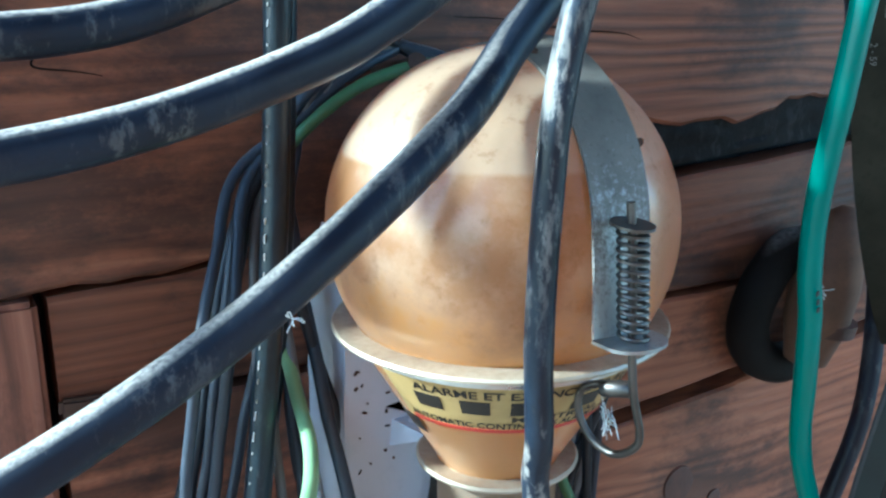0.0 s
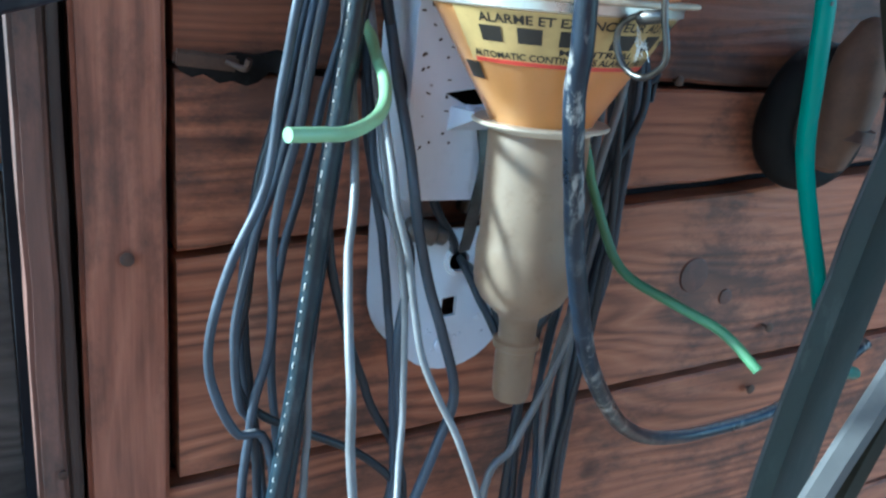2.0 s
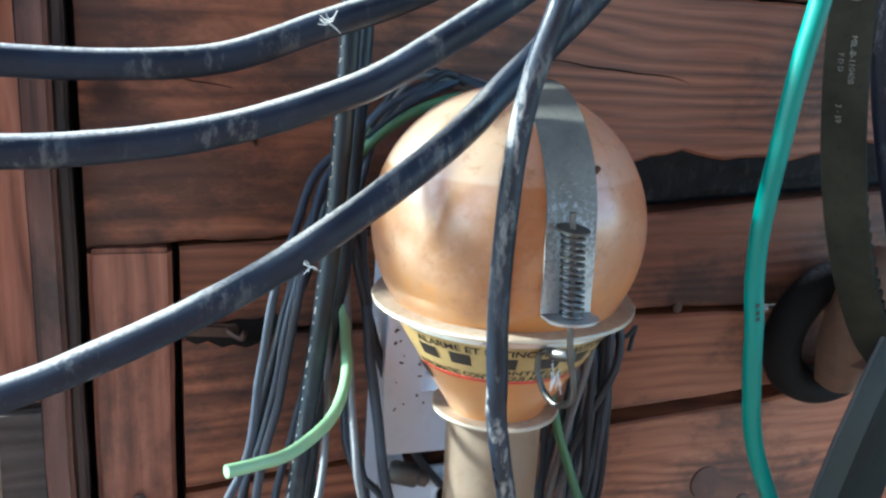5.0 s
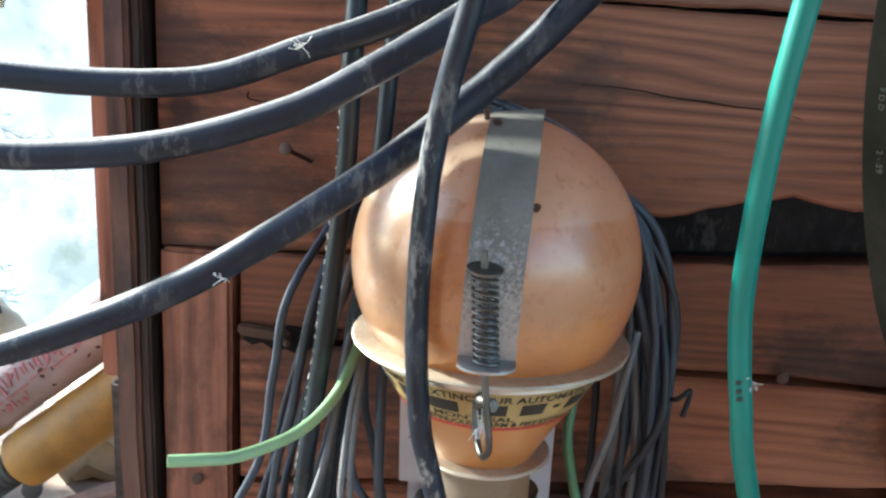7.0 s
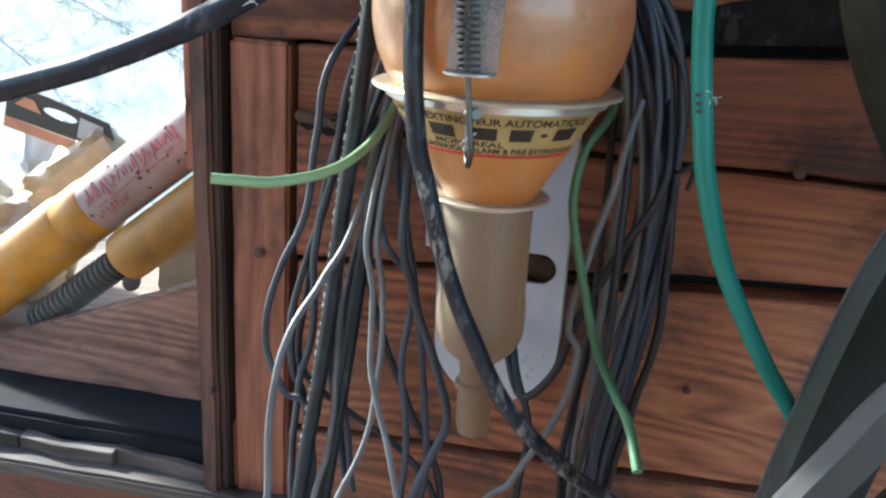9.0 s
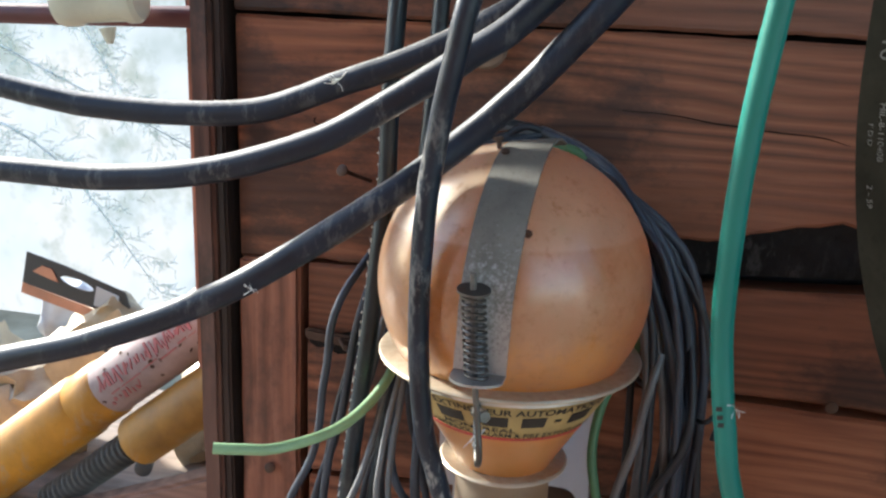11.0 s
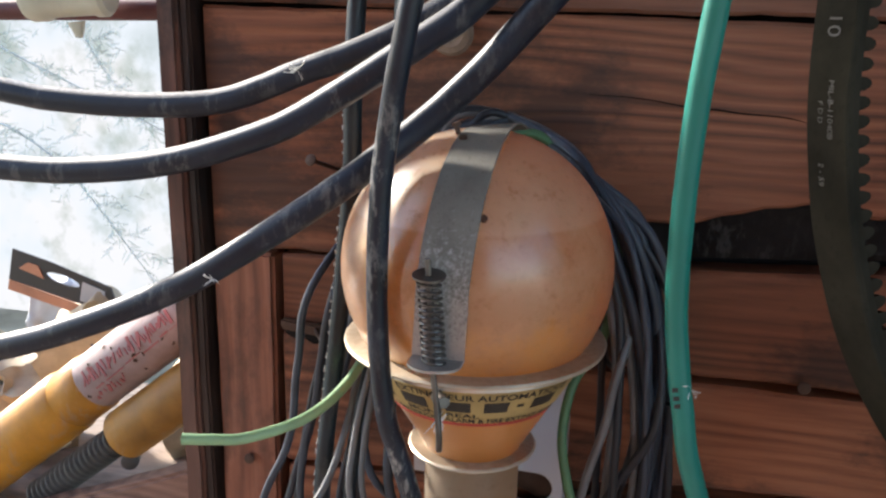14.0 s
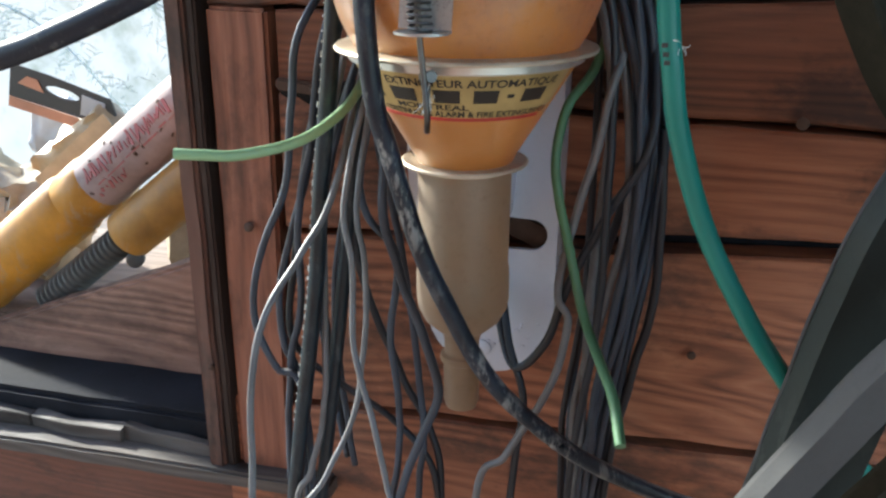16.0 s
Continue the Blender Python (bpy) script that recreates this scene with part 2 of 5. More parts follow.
GOLD = plain("gold_foil_label", (0.47, 0.335, 0.130), 0.42, 0.25, 0.25, 70, 0.1)
RED_PAPER = plain("red_stripe", (0.50, 0.05, 0.03), 0.5)


def amber(name, top, low, glow, level, soft, see, sediment_glow=0.62, coat=1.0):
    """Dusty glass that holds amber liquid up to a level; light passes through it."""
    m, t, b = shader(name, 0.38)
    v = coords(t, (1, 1, 1))
    part_z = node(t, "SeparateXYZ")
    t.links.new(v, part_z.inputs[0])
    mr = node(t, "MapRange", From_Min=level - soft, From_Max=level + soft)
    t.links.new(part_z.outputs["Z"], mr.inputs["Value"])
    blot, fine, haze = noise_of(t, v, 16, 7, 0.7), noise_of(t, v, 110, 8, 0.75), noise_of(t, v, 5, 3, 0.5)
    col = mixed(t, low, top, mr.outputs[0])
    col = mixed(t, col, tuple(c * 1.25 for c in top), ramp(t, haze, [(0.45, (0, 0, 0)), (0.68, (0.32,) * 3)]))
    col = mixed(t, col, tuple(min(1, c * 1.5) for c in top), ramp(t, blot, [(0.47, (0, 0, 0)), (0.62, (0.42,) * 3)]))
    col = mixed(t, col, (low[0] * 0.42, low[1] * 0.33, low[2] * 0.25), ramp(t, fine, [(0.53, (0, 0, 0)), (0.68, (0.65,) * 3)]))
    # bottom turns brighter orange: silt, plus the liquid's transmitted glow painted in
    silt_glow = node(t, "MapRange", From_Min=1.335, From_Max=1.418, To_Min=sediment_glow, To_Max=0.0)
    t.links.new(part_z.outputs["Z"], silt_glow.inputs["Value"])
    crust = noise_of(t, v, 32, 8, 0.72)
    both = node(t, "Math")
    both.operation = "ADD"
    t.links.new(silt_glow.outputs[0], both.inputs[0])
    t.links.new(crust, both.inputs[1])
    col = mixed(t, col, (low[0] * 2.0, low[1] * 1.9, low[2] * 1.0), ramp(t, both.outputs[0], [(0.70, (0, 0, 0)), (0.90, (0.75,) * 3)]))
    rr = ramp(t, blot, [(0.3, (0.30,) * 3), (0.7, (0.62,) * 3)])
    t.links.new(rr, b.inputs["Roughness"])
    t.links.new(col, b.inputs["Base Color"])
    b.inputs["Coat Weight"].default_value, b.inputs["Coat Roughness"].default_value = coat, 0.21
    b.inputs["Coat IOR"].default_value = 1.65
    b.inputs["Sheen Weight"].default_value, b.inputs["Sheen Roughness"].default_value = 0.16, 0.5
    bump(t, b, fine, 0.08, 0.0006)
    trans = node(t, "BsdfTranslucent")
    trans.inputs["Color"].default_value = (*glow, 1)
    mix = node(t, "MixShader")
    mix.inputs[0].default_value = see
    t.links.new(b.outputs[0], mix.inputs[1])
    t.links.new(trans.outputs[0], mix.inputs[2])
    t.links.new(mix.outputs[0], t.nodes["Material Output"].inputs["Surface"])
    return m


GLASS = amber("dusty_amber_glass", (0.44, 0.330, 0.22), (0.258, 0.124, 0.038), (0.95, 0.45, 0.05), 1.441, 0.0010, 0.34)
TUBE = amber("frosted_tube_plastic", (0.205, 0.155, 0.105), (0.190, 0.140, 0.092), (0.62, 0.42, 0.24), 1.2, 0.05, 0.42, 0.0, 0.12)


# ---------- mesh helpers ----------
def part(name, bm, material, parent=None, label="", smooth=True):
    me = bpy.data.meshes.new(name)
    bm.to_mesh(me)
    bm.free()
    me.materials.append(material)
    if smooth:
        me.shade_smooth()
        me.set_sharp_from_angle(angle=radians(38))
    ob = new(name, me)
    if parent:
        ob.parent = parent
    if label:
        tagged(ob, label)
    return ob


def thing(name, label, category, group="", kind="", at=(0, 0, 0)):
    ob = new(name)
    ob.location = at
    bpy.context.view_layer.update()
    return tagged(ob, label, category, group, kind)


def block(size, at=(0, 0, 0), bevel=0.002, turn=(0, 0, 0), wobble=0.0, seed=0, cuts=0):
    bm = bmesh.new()
    bmesh.ops.create_cube(bm, size=1)
    bmesh.ops.scale(bm, vec=size, verts=bm.verts)
    if cuts:
        axis = max(range(3), key=lambda i: size[i])
        edges = [e for e in bm.edges if abs((e.verts[0].co - e.verts[1].co)[axis]) > size[axis] * 0.5]
        bmesh.ops.subdivide_edges(bm, edges=edges, cuts=cuts)
    if bevel:
        sharp = [e for e in bm.edges if len(e.link_faces) == 2 and e.calc_face_angle(0) > 0.6]
        bmesh.ops.bevel(bm, geom=sharp, offset=bevel, segments=2, affect="EDGES")
    if wobble:
        for v in bm.verts:
            v.co += wobble * noise.noise_vector(v.co * 22 + Vector((seed * 7.1, 0, 0)))
    bmesh.ops.transform(bm, matrix=pose(*at, *turn), verts=bm.verts)
    return bm


def lathe(profile, at=(0, 0, 0), steps=64, caps=True):
    """A body turned about the upright axis through at; profile: (radius, height) rows."""
    bm = bmesh.new()
    rings = []
    for r, z in profile:
        rings.append([bm.verts.new((at[0] + r * math.cos(2 * math.pi * i / steps), at[1] + r * math.sin(2 * math.pi * i / steps), at[2] + z)) for i in range(steps)])
    for a, b in zip(rings, rings[1:]):
        for i in range(steps):
            bm.faces.new((a[i], a[(i + 1) % steps], b[(i + 1) % steps], b[i]))
    if caps:
        bm.faces.new(rings[0])
        bm.faces.new(rings[-1])
    bmesh.ops.recalc_face_normals(bm, faces=bm.faces)
    return bm


def spline(points, n):
    """n + 1 places on a smooth line through the points."""
    p = [Vector(q) for q in points]
    p = [2 * p[0] - p[1], *p, 2 * p[-1] - p[-2]]
    out = []
    spans = len(p) - 3
    for k in range(n + 1):
        s = min(k / n * spans, spans - 1e-6)
        i, u = int(s), s - int(s)
        a, b, c, d = p[i:i + 4]
        out.append(0.5 * (2 * b + (c - a) * u + (2 * a - 5 * b + 4 * c - d) * u * u + (3 * b - a - 3 * c + d) * u ** 3))
    return out


def rope(points, radius, n=None, sides=12, taper=None, wander=0.0, seed=0):
    """A round cable along a smooth line, with closed ends."""
    n = n or 10 * len(points)
    line = spline(points, n)
    if wander:
        line = [q + wander * noise.noise_vector(q * 30 + Vector((seed * 3.3, 0, 0))) for q in line]
    bm = bmesh.new()
    rings = []
    side = Vector((0.31, 0.9, 0.2))
    for i, q in enumerate(line):
        ahead = (line[min(i + 1, n)] - line[max(i - 1, 0)]).normalized()
        side = (side - ahead * side.dot(ahead)).normalized()
        up = ahead.cross(side)
        r = radius * (1 + 0.025 * noise.noise(q * 60)) * (taper(i / n) if taper else 1)
        rings.append([bm.verts.new(q + r * (side * math.cos(2 * math.pi * k / sides) + up * math.sin(2 * math.pi * k / sides))) for k in range(sides)])
    for a, b in zip(rings, rings[1:]):
        for k in range(sides):
            bm.faces.new((a[k], a[(k + 1) % sides], b[(k + 1) % sides], b[k]))
    bm.faces.new(rings[0])
    bm.faces.new(rings[-1])
    bmesh.ops.recalc_face_normals(bm, faces=bm.faces)
    return bm


def band(points, sides_at, width, thick, n=40):
    """A flat strip along a line; sides_at(i, u) gives the way across it."""
    line = spline(points, n)
    bm = bmesh.new()
    rings = []
    for i, q in enumerate(line):
        ahead = (line[min(i + 1, n)] - line[max(i - 1, 0)]).normalized()
        across = Vector(sides_at(i / n))
        across = (across - ahead * across.dot(ahead)).normalized()
        out = ahead.cross(across)
        rings.append([bm.verts.new(q + across * width * a / 2 + out * thick * b / 2) for a, b in ((-1, -1), (-0.94, -1.0), (0.94, -1), (1, -1), (1, 1), (0.94, 1), (-0.94, 1), (-1, 1))])
    for a, b in zip(rings, rings[1:]):
        for k in range(8):
            bm.faces.new((a[k], a[(k + 1) % 8], b[(k + 1) % 8], b[k]))
    bm.faces.new(rings[0])
    bm.faces.new(rings[-1])
    bmesh.ops.recalc_face_normals(bm, faces=bm.faces)
    return bm


def joined(*meshes):
    out = bmesh.new()
    for bm in meshes:
        me = bpy.data.meshes.new("piece")
        bm.to_mesh(me)
        bm.free()
        out.from_mesh(me)
        bpy.data.meshes.remove(me)
    return out


def along(profile, at, up, steps=32):
    bm = lathe(profile, steps=steps)
    bmesh.ops.transform(bm, matrix=Matrix.Translation(at) @ up.to_track_quat("Z", "Y").to_matrix().to_4x4(), verts=bm.verts)
    return bm


def sheet(outline, holes, y0, y1):
    """A plate cut to an outline with holes, in the upright plane, from y0 back to y1."""
    bm = bmesh.new()
    edges = []
    for loop in (outline, *holes):
        vs = [bm.verts.new((x, y0, z)) for x, z in loop]
        edges += [bm.edges.new((vs[i], vs[(i + 1) % len(vs)])) for i in range(len(vs))]
    bmesh.ops.triangle_fill(bm, use_beauty=True, use_dissolve=False, edges=edges)
    made = bmesh.ops.extrude_face_region(bm, geom=bm.faces[:])
    bmesh.ops.translate(bm, vec=(0, y1 - y0, 0), verts=[v for v in made["geom"] if isinstance(v, bmesh.types.BMVert)])
    bmesh.ops.recalc_face_normals(bm, faces=bm.faces)
    return bm


# ---------- the wall ----------
WALL_Y = 0.457
SEAMS = [(0.60, 0.60), (0.82, 0.82), (1.006, 1.018), (1.176, 1.203), (1.300, 1.290), (1.363, 1.392), (1.558, 1.551), (1.74, 1.74), (1.93, 1.93), (2.12, 2.12), (2.30, 2.30)]
wall_north = thing("wall_north", "wall of weathered red-brown horizontal softwood planks with dark gaps", "wall", kind="structure")


def seam(i, x):
    a, b = SEAMS[i]
    return a + (b - a) * (x - 0.04) / 0.50


def wide(x):
    return 0.006 * min(1.0, max(0.0, (x - 0.15) / 0.2))


def charred(x):
    """How far the lower edge of the long plank is burnt away."""
    u = min(1.0, max(0.0, (x - 0.275) / 0.06))
    return u * u * (3 - 2 * u) * (0.027 + 0.013 * noise.noise((x * 13, 4.2, 0)) + 0.006 * noise.noise((x * 45, 1.2, 3)) + 0.002 * noise.noise((x * 160, 7.2, 3)))


def plank(i, x0, x1, deep=0.028, out=0.0, gap=0.003):
    """One board between two seams, its long edges a little wavy."""
    bm = bmesh.new()
    n = 110
    rows = []
    for k in range(n + 1):
        x = x0 + (x1 - x0) * k / n
        lo = seam(i, x) + gap + (wide(x) + charred(x) if i == 5 else 0.7 * wide(x) if i == 3 else 0) + 0.0022 * noise.noise((x * 14, i * 3.1, 0)) + (0.0035 if i == 5 else 0.0010) * noise.noise((x * (45 if i == 5 else 70), i * 3.1, 2))
        hi = seam(i + 1, x) - gap - (wide(x) if i == 4 else 0.7 * wide(x) if i == 2 else 0) + 0.0022 * noise.noise((x * 14, i * 5.7, 4)) + 0.0010 * noise.noise((x * 70, i * 5.7, 7))
        y = WALL_Y - out
        c = 0.0025
        rows.append([bm.verts.new(q) for q in ((x, y + deep, lo), (x, y + c, lo), (x, y, lo + c), (x, y, hi - c), (x, y + c, hi), (x, y + deep, hi))])
    for a, b in zip(rows, rows[1:]):
        for k in range(5):
            bm.faces.new((a[k], a[k + 1], b[k + 1], b[k]))
    bm.faces.new(rows[0])
    bm.faces.new(rows[-1])
    bmesh.ops.recalc_face_normals(bm, faces=bm.faces)
    return bm


GAPS = {3: 0.0035, 4: 0.0012, 5: 0.0016, 6: 0.0014, 7: 0.0014}
for i in range(len(SEAMS) - 1):
    x0 = 0.047 if i in (2, 3, 4) else -0.012 if i > 4 else -0.030
    part("plank", plank(i, x0, 1.6, out=(0, 0.0015, -0.001, 0.002, -0.001, 0.0, 0.002, 0, 0, 0)[i], gap=GAPS.get(i, 0.003)), PLANK_DULL if i > 5 else PLANK, wall_north)
# near-black board added behind the planks keeps their gaps dark
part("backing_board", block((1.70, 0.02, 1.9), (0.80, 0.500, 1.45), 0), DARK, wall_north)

burnt = bmesh.new()
burnt_rows = []
for k in range(221):
    x = 0.27 + 0.006 * k
    foot, head = seam(5, x) + 0.003, seam(5, x) + wide(x) + charred(x) + 0.006
    burnt_rows.append([burnt.verts.new((x, WALL_Y + 0.022, foot))] + [burnt.verts.new((x, WALL_Y + 0.0045 + 0.003 * noise.noise((x * 24, j * 1.7, 0)) + 0.0015 * noise.noise((x * 90, j * 3.1, 5)), foot + (head - foot) * j / 7)) for j in range(8)])
for a, b in zip(burnt_rows, burnt_rows[1:]):
    for k in range(8):
        burnt.faces.new((a[k], a[k + 1], b[k + 1], b[k]))
bmesh.ops.recalc_face_normals(burnt, faces=burnt.faces)
part("charred_edge", burnt, CHAR, wall_north, "burnt ragged lower edge of the long plank")
part("crack", rope([(0.285, 0.4566, 1.5005), (0.33, 0.4566, 1.497), (0.375, 0.4566, 1.4915), (0.42, 0.4566, 1.4885), (0.44, 0.4566, 1.484)], 0.0006, 60, 6, lambda u: 1 - 0.7 * abs(2 * u - 1), 0.0022, 9), HOLE, wall_north)
flake = sheet([(0.047, 1.3050), (0.058, 1.3070), (0.072, 1.3055), (0.085, 1.3085), (0.098, 1.3070), (0.112, 1.3105), (0.124, 1.3080), (0.120, 1.3000), (0.113, 1.2955), (0.106, 1.2965), (0.099, 1.2900), (0.091, 1.2875), (0.082, 1.2905), (0.074, 1.2890), (0.064, 1.2945), (0.057, 1.2925), (0.050, 1.2960)], [], 0.4535, 0.4575)
part("charred_edge", flake, CHAR, wall_north, "burnt patch round the seam of two planks")
for kx, kz, kr in ((0.511, 1.119, 0.017), (0.599, 0.943, 0.020), (0.556, 1.093, 0.008)):
    part("knot", along([(kr, -0.001), (kr * 0.96, 0.0006), (kr * 0.80, 0.0009), (kr * 0.3, 0.0012)], Vector((kx, WALL_Y, kz)), Vector((0, -1, 0)), 24), KNOT, wall_north, "dark round knot in the plank")
part("crack", rope([(0.0534, 0.4566, 1.4816), (0.0538, 0.4566, 1.4768), (0.0691, 0.4566, 1.4743), (0.0836, 0.4566, 1.4712)], 0.0006, 30, 6, lambda u: 1 - 0.6 * u, 0.001, 5), HOLE, wall_north)
post = tagged(part("window_post", block((0.0175, 0.075, 1.50), (-0.03525, 0.478, 1.675), 0.003, wobble=0.0012, seed=2, cuts=30), POST), "soot-dark upright wooden post beside the window opening", "post", kind="structure")
tagged(part("post_strip", block((0.0085, 0.066, 1.50), (-0.0220, 0.4775, 1.675), 0.002, wobble=0.0012, seed=6, cuts=40), STRIP), "charred narrow strip along the window post", "post", kind="structure")
board = tagged(part("upright_board", block((0.053, 0.026, 0.437), (0.0135, 0.464, 1.1455), 0.003, (0, 0.4, 0), 0.0008, 5, 20), UPRIGHT), "short upright red-brown board nailed beside the post", "board", kind="structure")
jamb = tagged(part("window_jamb", block((0.042, 0.03, 0.40), (-0.069, 0.532, 1.43), 0.002, cuts=6), UPRIGHT), "reddish outer window jamb board", "window frame", kind="structure")

tagged(part("window_jamb_foot", block((0.036, 0.03, 0.27), (-0.066, 0.532, 1.090), 0.003, wobble=0.002, cuts=6), GREYWOOD), "blackened foot of the window jamb", "window frame", kind="structure")

# ---------- open left side of the shed: rails, sill and what lies on it ----------
sill = tagged(part("sill_board", block((1.25, 0.40, 0.035), (-0.70, 0.790, 0.9600), 0.004, (-3, 0, 0), 0.003, 3, 30), SILL), "weathered grey-brown sill board outside the post", "sill", kind="structure")
rail = tagged(part("sill_rail", block((1.25, 0.085, 0.038), (-0.672, 0.512, 0.944), 0.006, (0, 0, 0), 0.0016, 8, 40), DARK), "blackened cracked wooden rail under the sill", "rail", kind="structure")
strip = tagged(part("sill_trim", block((1.38, 0.075, 0.018), (-0.607, 0.470, 0.916), 0.003, (0, -0.6, 0), 0.002, 9, 30), GREYWOOD), "thin dusty grey wooden strip below the rail", "trim", kind="structure")
low = tagged(part("lower_board", block((1.32, 0.05, 0.58), (-0.645, 0.492, 0.612), 0.004, (0, 0, 0), 0.001, 4, 20), LOW), "red-brown board below the window sill", "board", kind="structure")
rng = random.Random(41)
x = -0.34
while x < -0.05:
    w = rng.uniform(0.050, 0.130)
    chunk = block((w, rng.uniform(0.012, 0.016), rng.uniform(0.017, 0.023)), (x + w / 2, 0.461, 0.933 + rng.uniform(-0.001, 0.001)), 0.0007, (rng.uniform(-8, 8), rng.uniform(-4, 4), rng.uniform(-3, 3)), 0.0045, x * 40, 14)
    tagged(part("wood_fragment", chunk, GREYWOOD), "cracked grey wood fragment lying along the rail", "wood fragment", "cracked wood fragments")
    x += w + rng.uniform(0.0005, 0.002)
bar = tagged(part("window_bar", rope([(-1.25, 0.50, 1.545), (-0.7, 0.50, 1.548), (-0.3, 0.5, 1.550), (-0.05, 0.50, 1.553)], 0.009, 20), RED_BAR), "dark red metal bar across the top of the opening", "bar", kind="structure")

tagged(part("slanted_board", block((1.0, 0.032, 0.24), (-0.303, 0.565, 0.8895), 0.004, (0, -21.5, 0), 0.0025, 6, 30), UPRIGHT_X), "weathered slanted brown board behind the rail", "board", kind="structure")
fitting = thing("insulator", "small cream porcelain fitting on the red bar", "insulator")
ins_scale = 0.88
ins = lathe([(0.0215, -0.038), (0.0235, -0.034), (0.0235, -0.020), (0.0205, -0.015), (0.0205, 0.024), (0.0225, 0.028), (0.0225, 0.036), (0.019, 0.040)], steps=32)
bmesh.ops.transform(ins, matrix=pose(-0.134, 0.462, 1.564, 0, 86, 8) @ Matrix.Scale(ins_scale, 4), verts=ins.verts)
part("insulator_body", ins, CREAM, fitting)
part("hanging_drip", rope([(-0.128, 0.462, 1.542), (-0.127, 0.462, 1.536), (-0.126, 0.461, 1.530)], 0.007, 8, 10, lambda u: 1 - 0.6 * u), CREAM, fitting)

# printed tool lying on the sill
TOOL_AT, TOOL_UP = Vector((-0.241, 0.60, 1.159)), Vector((0.788, 0.0, 0.616)).normalized()


tool = thing("clamp_tool", "yellow threaded clamp tool with scuffed printed sleeve on the sill", "tool")
part("grip", along([(0.030, -0.30), (0.036, -0.295), (0.037, -0.29), (0.037, -0.048), (0.034, -0.043)], TOOL_AT, TOOL_UP), YELLOW, tool)
part("collar", along([(0.0325, -0.046), (0.0345, -0.043), (0.0345, -0.004), (0.032, 0.0)], TOOL_AT, TOOL_UP), YELLOW, tool, "bright orange-yellow collar")
sleeve = part("sleeve", along([(0.030, -0.002), (0.0325, 0.0), (0.0325, 0.24), (0.030, 0.242)], TOOL_AT, TOOL_UP), PAPER, tool, "scuffed pinkish paper sleeve with red writing")
TOOL2 = TOOL_AT + Vector((0.043, -0.012, -0.050))
part("arm", along([(0.026, -0.010), (0.029, -0.007), (0.029, 0.20), (0.027, 0.203)], TOOL2, TOOL_UP), YELLOW_OLD, tool, "dirty yellow arm tube")
thread = [(0.0150 + (0.0030 if k % 4 in (1, 2) else 0), -0.16 + 0.0021 * k) for k in range(74)]
part("threaded_rod", along(thread, TOOL2, TOOL_UP, 24), THREAD, tool, "grey steel threaded rod", False)
part("end_cap", along([(0.028, -0.36), (0.031, -0.355), (0.031, -0.295), (0.029, -0.29)], TOOL_AT, TOOL_UP, 24), STEEL, tool, "dark grey end cap")
knob = along([(0.006, -0.010), (0.0095, -0.008), (0.0095, 0.008), (0.006, 0.010)], Vector((-0.196, 0.582, 1.0775)), Vector((0.4, -0.8, 0.2)), 16)
part("knob", knob, THREAD, tool, "small grey round knob")
rng = random.Random(4)
face = Vector((0, -1, 0.0))
cross = TOOL_UP.cross(face).normalized()
for row, size, first, end in ((0.006, 0.017, 0.012, 0.150), (-0.007, 0.0016, 0.020, 0.140), (-0.017, 0.010, 0.010, 0.055)):
    s = first
    while s < end:
        w = rng.uniform(0.0012, 0.0040) if size > 0.003 else rng.uniform(0.01, 0.03)
        a = (row + rng.uniform(-0.002, 0.002)) / 0.0328
        spot = TOOL_AT + TOOL_UP * (s + w / 2) + 0.0330 * (face * math.cos(a) - cross * math.sin(a))
        out = face * math.cos(a) - cross * math.sin(a)
        m = Matrix.Translation(spot) @ Matrix((TOOL_UP, out.cross(TOOL_UP), out)).transposed().to_4x4()
        bar_bm = block((w, size * rng.uniform(0.3, 1.1), 0.0008), (0, 0, 0), 0)
        bmesh.ops.transform(bar_bm, matrix=m @ pose(0, 0, 0, 0, 0, rng.uniform(-40, 15) if size > 0.003 else 2), verts=bar_bm.verts)
        part("printed_mark", bar_bm, RED_INK, sleeve)
        s += w + rng.uniform(0.001, 0.005)

for k in range(14):
    s, a = rng.uniform(0.004, 0.16), rng.uniform(-0.9, 0.9)
    out = face * math.cos(a) - cross * math.sin(a)
    m = Matrix.Translation(TOOL_AT + TOOL_UP * s + 0.0328 * out) @ Matrix((TOOL_UP, out.cross(TOOL_UP), out)).transposed().to_4x4()
    fleck = block((rng.uniform(0.002, 0.006), rng.uniform(0.0015, 0.004), 0.0008), (0, 0, 0), 0.0003)
    bmesh.ops.transform(fleck, matrix=m @ pose(0, 0, 0, 0, 0, rng.uniform(0, 180)), verts=fleck.verts)
    part("dirt_fleck", fleck, RUST, sleeve)

pack = thing("hang_card_pack", "clear plastic packet with black and orange hang card", "packet")


def oval(x, z, rx, rz, n=20, turn=0.0):
    c, s = math.cos(turn), math.sin(turn)
    return [(x + rx * math.cos(2 * math.pi * k / n) * c - rz * math.sin(2 * math.pi * k / n) * s, z + rx * math.cos(2 * math.pi * k / n) * s + rz * math.sin(2 * math.pi * k / n) * c) for k in range(n)]


